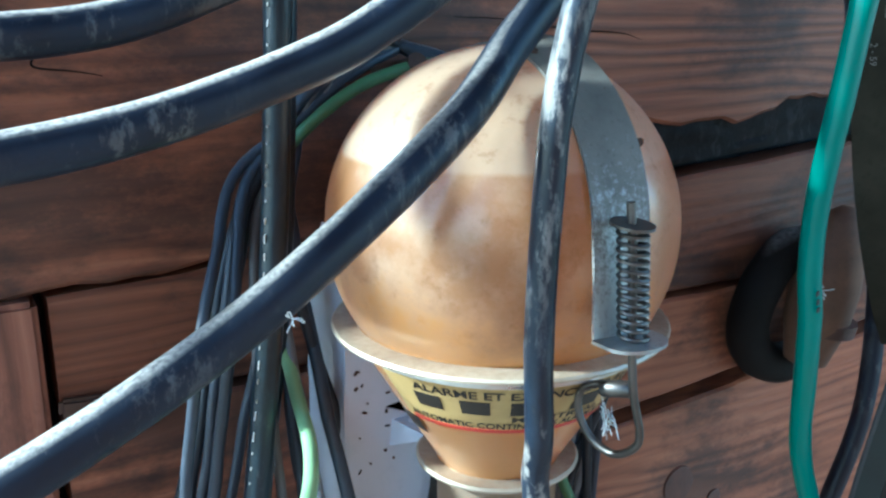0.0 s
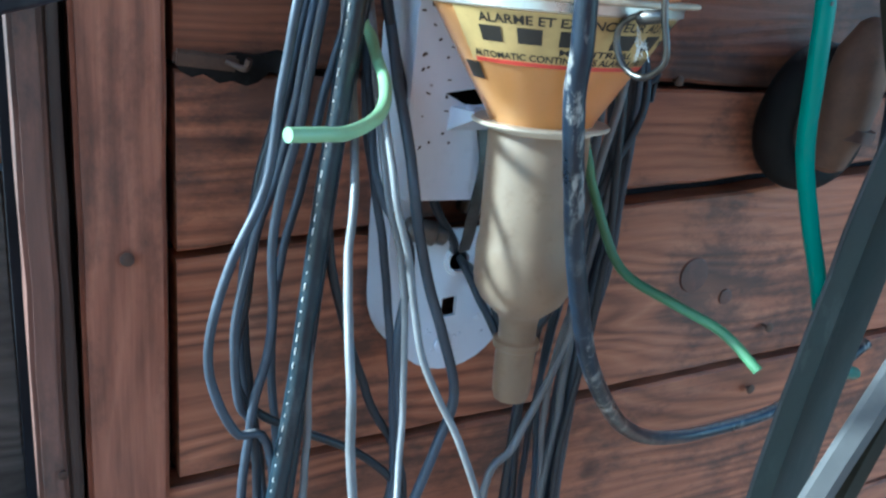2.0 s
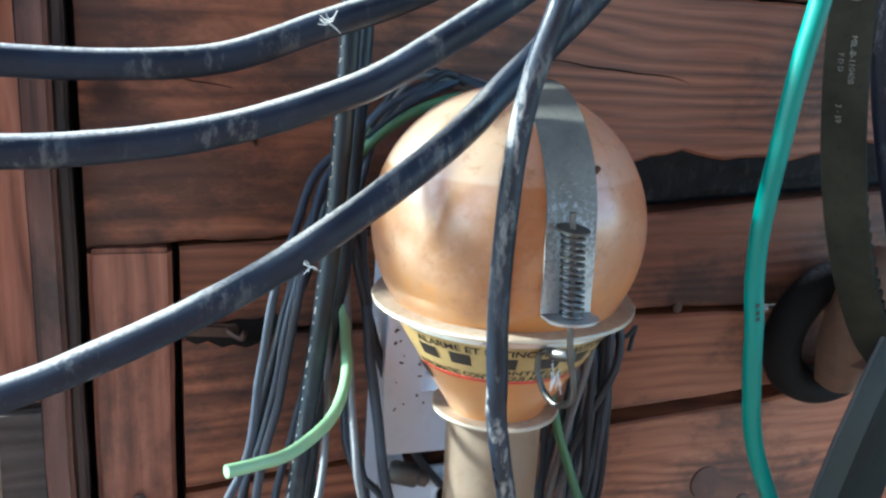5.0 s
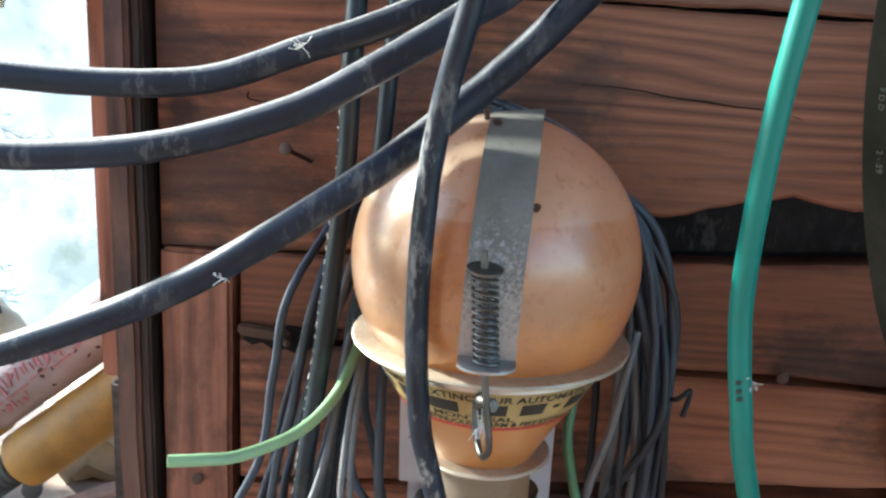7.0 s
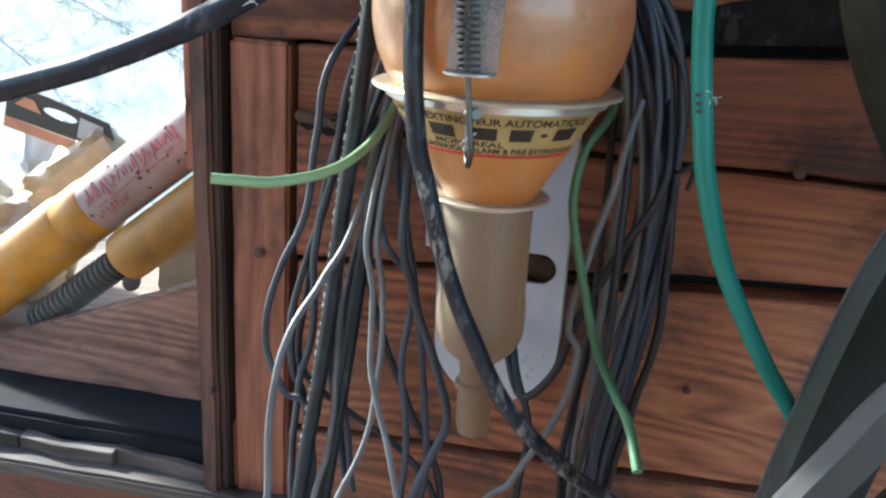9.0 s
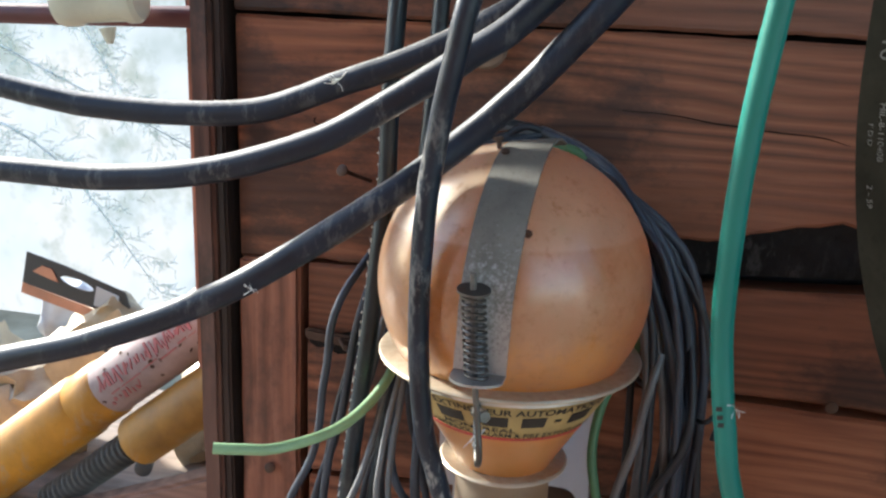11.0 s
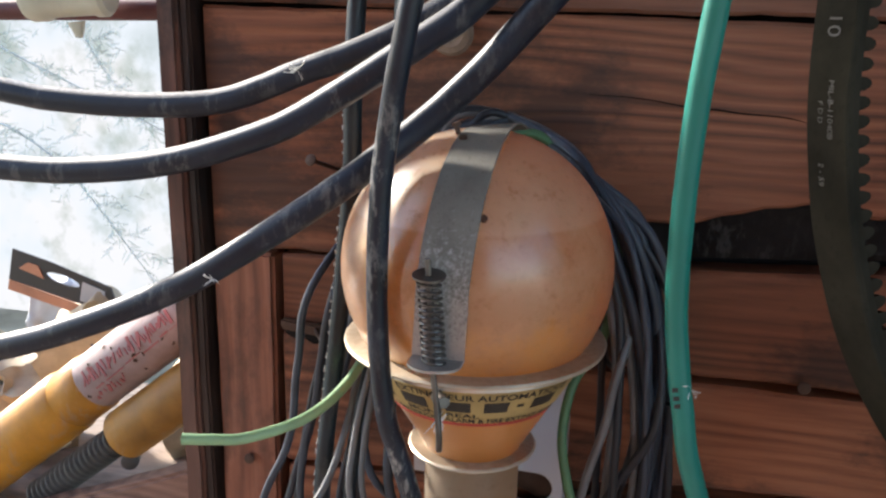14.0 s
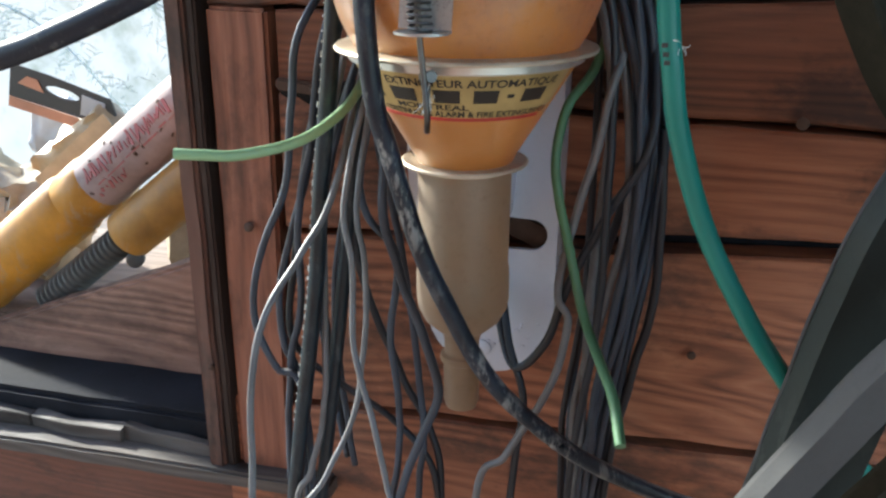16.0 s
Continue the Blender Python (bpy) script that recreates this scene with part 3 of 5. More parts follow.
card = sheet([(-0.075, -0.020), (0.070, -0.018), (0.076, 0.000), (0.066, 0.017), (-0.02, 0.022), (-0.075, 0.022)], [oval(0.0, 0.005, 0.024, 0.006)], 0, 0.002)
bmesh.ops.transform(card, matrix=pose(-0.370, 0.722, 1.222, 0, 14, 0), verts=card.verts)
part("card_header", card, BLACK_CARD, pack, "black card header with punched slot")
stripe = sheet([(-0.075, -0.034), (0.055, -0.033), (0.055, -0.0205), (-0.075, -0.0205)], [], 0, 0.002)
bmesh.ops.transform(stripe, matrix=pose(-0.370, 0.722, 1.222, 0, 14, 0), verts=stripe.verts)
part("card_stripe", stripe, ORANGE_CARD, pack, "faded orange stripe of the card")
patch = sheet([(-0.062, 0.0), (-0.025, -0.002), (-0.036, 0.012), (-0.050, 0.012)], [], 0, 0.001)
bmesh.ops.transform(patch, matrix=pose(-0.370, 0.7205, 1.222, 0, 14, 0), verts=patch.verts)
part("card_patch", patch, ORANGE_CARD, pack)
corner = sheet([(0.028, -0.014), (0.060, -0.012), (0.060, 0.010), (0.028, 0.012)], [], 0, 0.001)
bmesh.ops.transform(corner, matrix=pose(-0.370, 0.7205, 1.222, 0, 14, 0), verts=corner.verts)
part("card_window", corner, GREY_BAG, pack)


def crumple(size, at, turn, seed, amount=0.02):
    bm = bmesh.new()
    bmesh.ops.create_cube(bm, size=1)
    bmesh.ops.subdivide_edges(bm, edges=bm.edges[:], cuts=9, use_grid_fill=True)
    for v in bm.verts:
        d = v.co.normalized()
        v.co = v.co.lerp(d * 0.55, 0.45)
        v.co = Vector((v.co.x * size[0], v.co.y * size[1], v.co.z * size[2]))
        v.co += amount * noise.noise_vector(v.co * 28 + Vector((seed * 9.1, 0, 0))) + amount * 0.4 * noise.noise_vector(v.co * 70 + Vector((0, seed * 4.0, 0)))
    bmesh.ops.transform(bm, matrix=pose(*at, *turn), verts=bm.verts)
    return bm


part("packet_bag", crumple((0.15, 0.05, 0.11), (-0.345, 0.735, 1.135), (0, -38, 0), 2, 0.014), CLEAR_BAG, pack, "creased clear plastic bag with tan contents")
panel = sheet([(-0.075, -0.030), (0.070, -0.026), (0.072, 0.030), (-0.070, 0.028)], [], 0, 0.002)
bmesh.ops.transform(panel, matrix=pose(-0.330, 0.690, 1.145, 0, -38, 0), verts=panel.verts)
printed = part("packet_panel", panel, CLEAR_BAG, pack, "beige printed face of the packet")
for u, v, w in ((0.030, 0.016, 0.030), (0.036, 0.006, 0.034), (0.020, -0.006, 0.022)):
    line_bm = block((w, 0.001, 0.0045), (u, -0.0012, v), 0)
    bmesh.ops.transform(line_bm, matrix=pose(-0.330, 0.690, 1.145, 0, -38, 0) @ pose(0, 0, 0, 0, 48, 0) @ pose(0, 0, 0), verts=line_bm.verts)
    part("printed_bar", line_bm, BLACK_CARD, printed)
part("packet_back", crumple((0.11, 0.03, 0.09), (-0.405, 0.765, 1.165), (0, 10, 0), 5, 0.012), GREY_BAG, pack)
rag = tagged(part("rag", crumple((0.16, 0.13, 0.13), (-0.47, 0.74, 1.045), (0, 20, 10), 7, 0.025), CLEAR_BAG), "crumpled cream rag on the sill", "rag")
tagged(part("sack", crumple((0.20, 0.16, 0.12), (-0.20, 0.85, 1.03), (0, 0, 20), 11, 0.02), CLEAR_BAG), "dusty tan sack lying on the sill", "sack")

# ---------- fire extinguisher ----------
AX = Vector((0.2335, 0.330, 0.0))
R_GLOBE, Z_GLOBE = 0.083, 1.405
bulb = thing("fire_extinguisher", "hanging dusty glass globe fire extinguisher with amber liquid and frosted tube", "fire extinguisher")
prof = []
for k in range(49):
    a = math.pi / 2 - k / 48 * radians(90 + 33)
    prof.append((max(R_GLOBE * math.cos(a), 0.0004), Z_GLOBE + R_GLOBE * math.sin(a)))


def funnel(z):
    return 0.030 + (z - 1.2855) * 0.60


neck = [(funnel(z), z) for z in (1.352, 1.34, 1.325, 1.31, 1.298, 1.290)] + [(0.030, 1.284)]
globe = part("globe", lathe(prof + neck, AX, 96), GLASS, bulb)
rim = part("rim", lathe([(0.0690, 1.3545), (0.0700, 1.3600), (0.0790, 1.3597), (0.0808, 1.3592), (0.0815, 1.3582), (0.0811, 1.3570), (0.0795, 1.3565), (0.0725, 1.3560), (0.0708, 1.3505), (0.0690, 1.3505), (0.0690, 1.3545)], AX, 96, False), RIM, bulb, "dusty cream-painted metal rim")
part("band", lathe([(0.0712, 1.3562), (0.0730, 1.3560), (0.0728, 1.3515), (0.0712, 1.3510), (0.0712, 1.3562)], AX, 96, False), SILVER, bulb, "bright tinned band under the rim")
collar = part("collar", lathe([(0.0290, 1.2830), (0.0290, 1.2865), (0.0400, 1.2868), (0.0412, 1.2858), (0.0408, 1.2846), (0.0330, 1.2838), (0.0315, 1.2810), (0.0290, 1.2810), (0.0290, 1.2830)], AX, 80, False), RIM, bulb, "thin pale metal collar disc")
tube = part("tube", lathe([(0.0295, 1.2835), (0.0305, 1.281), (0.0303, 1.216), (0.0306, 1.213), (0.0312, 1.2105), (0.0315, 1.207), (0.0315, 1.189), (0.0305, 1.183), (0.0260, 1.174), (0.0180, 1.1665), (0.0135, 1.1625), (0.0122, 1.157), (0.0120, 1.1470), (0.0148, 1.1455), (0.0152, 1.1435), (0.0148, 1.1412), (0.0128, 1.1398), (0.0124, 1.110), (0.0108, 1.1045), (0.0060, 1.1026), (0.001, 1.1022)], AX, 64), TUBE, bulb, "frosted beige plastic tube")

# foil label wrapped on the funnel
Z_LABEL, H_LABEL = 1.322, 0.0285


def on_cone(az, v, lift=0.0006):
    """A place on the funnel: az in degrees from the front towards the window, v up from the label's foot."""
    z = Z_LABEL + v
    r = funnel(z) + lift
    return (AX.x - r * math.sin(radians(az)), AX.y - r * math.cos(radians(az)), z + lift * -0.5)


def wrap(az0, az1, v0, v1, lift, thick=0.0004, ragged=0.0):
    bm = bmesh.new()
    n = 72
    rows = []
    for k in range(n + 1):
        az = az0 + (az1 - az0) * k / n
        cut = ragged * (0.5 + 0.5 * noise.noise((k * 0.9, 0, 0))) if k > n - 6 else 0
        rows.append([bm.verts.new(on_cone(az, v, l)) for v, l in ((v0 + cut, lift - thick), (v0 + cut, lift), ((v0 + v1) / 2, lift), (v1, lift), (v1, lift - thick))])
    for a, b in zip(rows, rows[1:]):
        for k in range(4):
            bm.faces.new((a[k], a[k + 1], b[k + 1], b[k]))
    bmesh.ops.recalc_face_normals(bm, faces=bm.faces)
    return bm


label = part("label", wrap(84, -74, 0.0, H_LABEL, 0.0007, 0.0005, 0.012), GOLD, bulb, "tarnished gold foil label with black print")
part("label_stripe", wrap(80, -66, 0.0002, 0.0024, 0.0009, 0.0002), RED_PAPER, label, "red stripe along the foot of the label")


def lettering(words, az0, az1, v, height, lift=0.0010):
    """Words bent round the funnel between two bearings."""
    font = bpy.data.curves.new("words", "FONT")
    font.body, font.size, font.offset = words, 1.0, 0.022
    tmp = new("words", font)
    bpy.context.view_layer.update()
    me = bpy.data.meshes.new_from_object(tmp.evaluated_get(bpy.context.evaluated_depsgraph_get()))
    bpy.data.objects.remove(tmp)
    bm = bmesh.new()
    bm.from_mesh(me)
    bmesh.ops.triangulate(bm, faces=bm.faces[:])
    xs = [q.co.x for q in bm.verts]
    x0, x1 = min(xs), max(xs)
    for q in bm.verts:
        az = az0 + (az1 - az0) * (q.co.x - x0) / (x1 - x0)
        q.co = on_cone(az, v + q.co.y * height / 0.72, lift)
    bmesh.ops.recalc_face_normals(bm, faces=bm.faces)
    return bm


part("lettering", lettering("ALARME ET EXTINCTEUR AUTOMATIQUE", 69, -64, 0.0220, 0.0046), INK, label)
part("lettering", lettering("MONTREAL", 29, -15, 0.0076, 0.0034), INK, label)
part("lettering", lettering("AUTOMATIC CONTINUOUS ALARM & FIRE EXTINGUISHER", 79, -70, 0.0032, 0.0036), INK, label)
# maker's mark as plain heavy blocks
for left, right, lo, hi in ((70, 58, 0.0120, 0.0200), (50, 38, 0.0120, 0.0200), (30, 14, 0.0120, 0.0200), (4, -10, 0.0120, 0.0200), (-17, -30, 0.0120, 0.0200), (-35, -39, 0.0150, 0.0172), (-44, -59, 0.0120, 0.0200)):
    part("maker_mark", wrap(left, right, lo, hi, 0.0010, 0.0002), INK, label)
part("emblem", wrap(94, 79, -0.0100, -0.0010, 0.0008, 0.0004), INK, bulb, "dark round-cornered emblem under the label")

# strap over the globe with the spring release
strap_line = []
for a in (112, 96, 80, 64, 48, 32, 18, 6):
    strap_line.append((AX.x + 0.010 - 0.012 * (1 - a / 112), AX.y - (R_GLOBE + 0.0015) * math.cos(radians(a)), Z_GLOBE + (R_GLOBE + 0.0015) * math.sin(radians(a))))
strap_line += [(0.2320, 0.2445, 1.400), (0.2315, 0.2435, 1.387), (0.2312, 0.2425, 1.377)]
strap = part("strap", band(strap_line, lambda u: (1, -0.02, 0.12 * (1 - u)), 0.0285, 0.0014, 80), STRAP, bulb, "grey galvanised metal strap with worn zinc")
tab = sheet([(-0.01425, -0.0085), (0.01425, -0.0085)] + [(0.01425 * math.cos(radians(a)), 0.001 + 0.0105 * math.sin(radians(a))) for a in range(0, 181, 15)], [], -0.0007, 0.0007)
bmesh.ops.transform(tab, matrix=pose(0.2312, 0.2350, 1.3762, 90, 0, 0), verts=tab.verts)
part("strap_tab", tab, STRAP, strap)
part("spring_nick", block((0.004, 0.002, 0.005), (0.2505, 0.2588, 1.450), 0.0008, (20, 30, 0)), RUST, strap)
part("rivet", along([(0.0026, 0), (0.0024, 0.0012), (0.0010, 0.0018)], Vector((0.2290, 0.3030, 1.4855)), Vector((0, -0.35, 0.93)), 12), RUST, strap)
part("screw", along([(0.0016, 0), (0.0016, 0.005), (0.003, 0.005), (0.003, 0.007)], Vector((0.2240, 0.313, 1.486)), Vector((-0.2, 0, 1)), 12), RUST, strap)
rod = part("rod", rope([(0.2268, 0.2362, 1.4325), (0.2285, 0.2355, 1.410), (0.2300, 0.2350, 1.380), (0.2325, 0.2350, 1.355), (0.2350, 0.2325, 1.337), (0.2345, 0.2350, 1.3290), (0.2320, 0.2446, 1.3231), (0.2291, 0.2555, 1.3272), (0.2274, 0.2615, 1.3375), (0.2278, 0.2605, 1.3470), (0.2300, 0.2520, 1.3525), (0.2315, 0.2460, 1.3530)], 0.00175, 90, 10), STEEL, bulb, "bent steel release rod with hook")
coil = []
for k in range(13 * 16 + 1):
    a = 2 * math.pi * k / 16
    u = k / (13 * 16)
    coil.append((0.2275 + 0.0035 * u + 0.0060 * math.cos(a), 0.2352 + 0.0055 * math.sin(a), 1.4225 - 0.0450 * u))
part("spring", rope(coil, 0.00085, len(coil) - 1, 6), STEEL, bulb, "rusty steel coil spring")
part("washer", along([(0.0020, 0), (0.0088, 0), (0.0088, 0.0012), (0.0020, 0.0012)], Vector((0.2276, 0.2358, 1.4232)), Vector((0.05, -0.12, 1)), 20), STEEL, bulb)
link = part("fuse_link", along([(0.003, -0.007), (0.0036, -0.006), (0.0036, 0.006), (0.003, 0.007)], Vector((0.2325, 0.2440, 1.3525)), Vector((0.5, -0.8, 0.15)), 14), STEEL, bulb, "small grey fusible link")
rng = random.Random(8)
fibres = []
for k in range(26):
    a, b = rng.uniform(0, 6.28), rng.uniform(-1, 1)
    d = Vector((0.3 * math.cos(a), 0.55 * math.cos(a), math.sin(a))) + Vector((rng.uniform(-.3, .3), rng.uniform(-.3, .3), 0))
    q = Vector((0.2310, 0.2470, 1.3385)) + 0.002 * Vector((rng.uniform(-1, 1), rng.uniform(-1, 1), rng.uniform(-1, 1)))
    d = d * rng.uniform(0.005, 0.010)
    fibres.append(rope([q, q + d * 0.5 + Vector((0, 0, 0.001 * b)), q + d], 0.00018, 4, 4))
part("frayed_cord", joined(*fibres), PRINT, bulb, "frayed pale cord fibres")

# painted bracket on the wall
bracket = thing("wall_bracket", "chipped white-painted pressed metal bracket screwed to the planks", "bracket")
outline = [(0.196, 1.385), (0.186, 1.36), (0.184, 1.30), (0.182, 1.20), (0.183, 1.145)]
outline += [(0.2345 + 0.0515 * math.cos(radians(a)), 1.137 + 0.053 * math.sin(radians(a))) for a in range(180, 361, 12)]
outline += [(0.286, 1.20), (0.286, 1.34), (0.276, 1.385)]
slot = [(0.205, 1.193), (0.262, 1.193)] + [(0.266 + 0.0125 * math.cos(radians(a)), 1.2055 + 0.0125 * math.sin(radians(a))) for a in range(-80, 81, 20)] + [(0.262, 1.218), (0.205, 1.220), (0.201, 1.207)]
square = [(0.2265, 1.1255), (0.2390, 1.1265), (0.2390, 1.1415), (0.2275, 1.1405)]
plate = sheet(outline, [slot, oval(0.2375, 1.1695, 0.0085, 0.0075), square], 0.420, 0.4235)
part("plate", plate, BRACKET, bracket, "pale blue-white pressed plate with holes")
lip = bmesh.new()
middle = Vector((0.2345, 0, 1.22))
rows = []
for x, z in outline:
    inward = (middle - Vector((x, 0, z))).normalized() * 0.0020
    rows.append([lip.verts.new(q) for q in ((x, 0.4238, z), (x, 0.456, z), (x + inward.x, 0.456, z + inward.z), (x + inward.x, 0.4238, z + inward.z))])
for a, b in zip(rows, rows[1:]):
    for k in range(4):
        lip.faces.new((a[k], a[(k + 1) % 4], b[(k + 1) % 4], b[k]))
lip.faces.new(rows[0])
lip.faces.new(rows[-1])
bmesh.ops.recalc_face_normals(lip, faces=lip.faces)
part("flange", lip, BRACKET, bracket)
part("hole_lip", along([(0.0078, 0), (0.0082, 0.003), (0.0108, 0.003), (0.0120, 0.0)], Vector((0.2375, 0.4205, 1.1695)), Vector((0, -1, 0)), 24), BRACKET, bracket)
part("screw_head", along([(0.0075, 0), (0.0072, 0.0018), (0.0050, 0.0030), (0.001, 0.0032)], Vector((0.2300, 0.4200, 1.1050)), Vector((0, -1, 0)), 20), BRACKET, bracket)
part("wing_bolt", crumple((0.034, 0.016, 0.020), (0.262, 0.435, 1.2045), (0, 20, 0), 21, 0.003), RUST, bracket, "dull grey bolt head in the slot")
rng = random.Random(11)
for k in range(22):
    a = radians(rng.uniform(190, 350))
    r = rng.choice((0.030, 0.042)) + rng.uniform(-0.002, 0.002)
    part("stamped_bump", along([(0.0015, 0), (0.0012, 0.0008), (0.0004, 0.0011)], Vector((0.234 + r * math.cos(a), 0.4200, 1.140 + r * math.sin(a))), Vector((0, -1, 0)), 8), BRACKET, bracket)
for k in range(26):
    spot = (rng.uniform(0.181, 0.215), 0.3894, rng.uniform(1.255, 1.352))
    part("paint_chip", block((rng.uniform(0.0008, 0.003), 0.0010, rng.uniform(0.0005, 0.0014)), spot, 0, (0, rng.uniform(0, 180), 0)), RUST, bracket)
# raised channel of the bracket, its arm that carries the collar, the torn strip and the bolt
notch = [(0.2007, 1.2934), (0.2210, 1.2962), (0.2360, 1.2960), (0.2360, 1.2868), (0.2180, 1.2852)]
channel = sheet([(0.1790, 1.2240), (0.2500, 1.2220), (0.2540, 1.3000), (0.2500, 1.3840), (0.1850, 1.3840), (0.1780, 1.3400)], [notch], 0.3900, 0.3920)
part("channel", channel, BRACKET, bracket, "raised upper part of the bracket with a cut notch")
# black sheet put behind the notch as the shade inside it
part("channel_back", sheet([(0.190, 1.272), (0.248, 1.272), (0.248, 1.310), (0.190, 1.310)], [], 0.4080, 0.4100), HOLE, bracket)
for xs in ((0.1790, 0.1780, 0.1850), (0.2500, 0.2540, 0.2500)):
    part("channel_side", band([(xs[0], 0.4055, 1.2240), (xs[1], 0.4055, 1.3000), (xs[2], 0.4055, 1.3840)], lambda u: (0, 1, 0), 0.030, 0.0020, 16), BRACKET, bracket)
wedge = bmesh.new()
for q in ((0.2050, 0.3915, 1.2850), (0.2470, 0.3915, 1.2850), (0.2030, 0.3915, 1.2690), (0.2470, 0.3915, 1.2690), (0.2120, 0.3620, 1.2848), (0.2500, 0.3620, 1.2848), (0.2120, 0.3620, 1.2828), (0.2500, 0.3620, 1.2828)):
    wedge.verts.new(q)
bmesh.ops.convex_hull(wedge, input=wedge.verts)
bmesh.ops.recalc_face_normals(wedge, faces=wedge.faces)
part("arm", wedge, BRACKET, bracket, "folded arm bent out to carry the collar", False)
part("rivet", along([(0.0032, 0), (0.0030, 0.0012), (0.0012, 0.0018)], Vector((0.2150, 0.3830, 1.2850)), Vector((0, -0.3, 1)), 14), BRACKET, bracket)
part("torn_strip", band([(0.2300, 0.3890, 1.2700), (0.2320, 0.3870, 1.2450), (0.2290, 0.3900, 1.2150), (0.2340, 0.4020, 1.1950), (0.2385, 0.4140, 1.1780)], lambda u: (1, 0.2 * math.sin(7 * u), 0), 0.0085, 0.0014, 40), STEEL, bracket, "dark bent strip of torn metal")
part("torn_edge", rope([(0.2350, 0.3880, 1.2640), (0.2368, 0.3860, 1.2450), (0.2335, 0.3890, 1.2200), (0.2375, 0.4000, 1.1970)], 0.0008, 60, 6, None, 0.0022, 13), SILVER, bracket, "bright torn edge of the strip")
part("bolt", along([(0.0070, -0.016), (0.0088, -0.013), (0.0088, 0.004), (0.0068, 0.006), (0.0068, 0.012), (0.0040, 0.014)], Vector((0.2040, 0.4060, 1.1965)), Vector((1, -0.25, -0.22)), 20), STEEL, bracket, "dull grey bolt lying in the slot")

# ---------- cables ----------


def cable(name, points, radius, material, text, category="cable", n=None, sides=14, group="", wander=0.0, seed=0):
    return tagged(part(name, rope(points, radius, n, sides, None, wander, seed), material), text, category, group)


G1 = "black cables slung across the wall"
cable("cable", [(-1.2, 0.36, 1.62), (-0.60, 0.345, 1.56), (-0.25, 0.337, 1.522), (-0.0988, 0.335, 1.4985), (-0.0555, 0.335, 1.4935), (0.008, 0.335, 1.4922), (0.066, 0.335, 1.4975), (0.119, 0.335, 1.5165), (0.159, 0.335, 1.531), (0.201, 0.336, 1.551), (0.26, 0.34, 1.588), (0.36, 0.37, 1.68), (0.44, 0.44, 1.80), (0.47, 0.452, 1.84)], 0.0082, CABLE, "thick black rubber cable slung in a shallow curve, dusty on top", "cable", 160, 16, G1)
cable("cable", [(-1.2, 0.30, 1.56), (-0.55, 0.285, 1.50), (-0.20, 0.279, 1.463), (-0.0564, 0.278, 1.4570), (0.0034, 0.278, 1.4585), (0.0606, 0.278, 1.467), (0.1156, 0.278, 1.484), (0.1492, 0.279, 1.5000), (0.2101, 0.282, 1.5384), (0.2455, 0.286, 1.5659), (0.33, 0.31, 1.66), (0.42, 0.42, 1.80), (0.46, 0.452, 1.85)], 0.0080, CABLE, "thick black rubber cable sagging between the wall and the window", "cable", 160, 16, G1)
cable("cable", [(-1.1, 0.30, 1.20), (-0.60, 0.27, 1.235), (-0.25, 0.256, 1.293), (-0.0571, 0.255, 1.346), (0.006, 0.256, 1.3675), (0.065, 0.259, 1.3935), (0.1138, 0.262, 1.4225), (0.1712, 0.270, 1.462), (0.205, 0.284, 1.4895), (0.2325, 0.288, 1.5145), (0.258, 0.288, 1.541), (0.30, 0.290, 1.59), (0.38, 0.34, 1.70), (0.44, 0.44, 1.83), (0.45, 0.452, 1.86)], 0.0081, CABLE, "thick black rubber cable climbing past the globe", "cable", 160, 16, G1)
cable("cable", [(0.40, 0.43, 1.90), (0.33, 0.33, 1.78), (0.25, 0.25, 1.65), (0.222, 0.238, 1.575), (0.212, 0.238, 1.5346), (0.2044, 0.244, 1.5027), (0.1987, 0.247, 1.4667), (0.1960, 0.248, 1.4238), (0.1960, 0.250, 1.3772), (0.1995, 0.2525, 1.335), (0.2043, 0.260, 1.3082), (0.2184, 0.268, 1.2521), (0.2342, 0.278, 1.207), (0.2635, 0.294, 1.1445), (0.3104, 0.320, 1.0872), (0.36, 0.35, 1.045), (0.42, 0.38, 1.01), (0.50, 0.40, 0.99), (0.60, 0.40, 1.00), (0.7, 0.40, 1.05)], 0.0059, CABLE_OLD, "scuffed black cable hanging in front of the globe", "cable", 200, 16, G1)
hose_e = cable("cable", [(0.150, 0.38, 1.85), (0.146, 0.372, 1.62), (0.1415, 0.367, 1.5121), (0.1388, 0.370, 1.4487), (0.1335, 0.368, 1.3900), (0.1270, 0.3687, 1.3300), (0.1168, 0.3699, 1.2519), (0.1086, 0.3722, 1.1750), (0.1000, 0.370, 1.1089), (0.088, 0.37, 1.03), (0.075, 0.37, 0.93), (0.06, 0.38, 0.80)], 0.0063, HOSE, "straight black cable with a line of white print", "cable", 120, 16)
cable("cable", [(0.165, 0.41, 1.60), (0.158, 0.405, 1.48), (0.148, 0.402, 1.36), (0.132, 0.400, 1.26), (0.120, 0.398, 1.16), (0.108, 0.395, 1.06), (0.094, 0.392, 0.95), (0.08, 0.39, 0.82)], 0.0058, HOSE, "plain black cable hanging behind the printed one", "cable", 60, 12)
rng = random.Random(3)
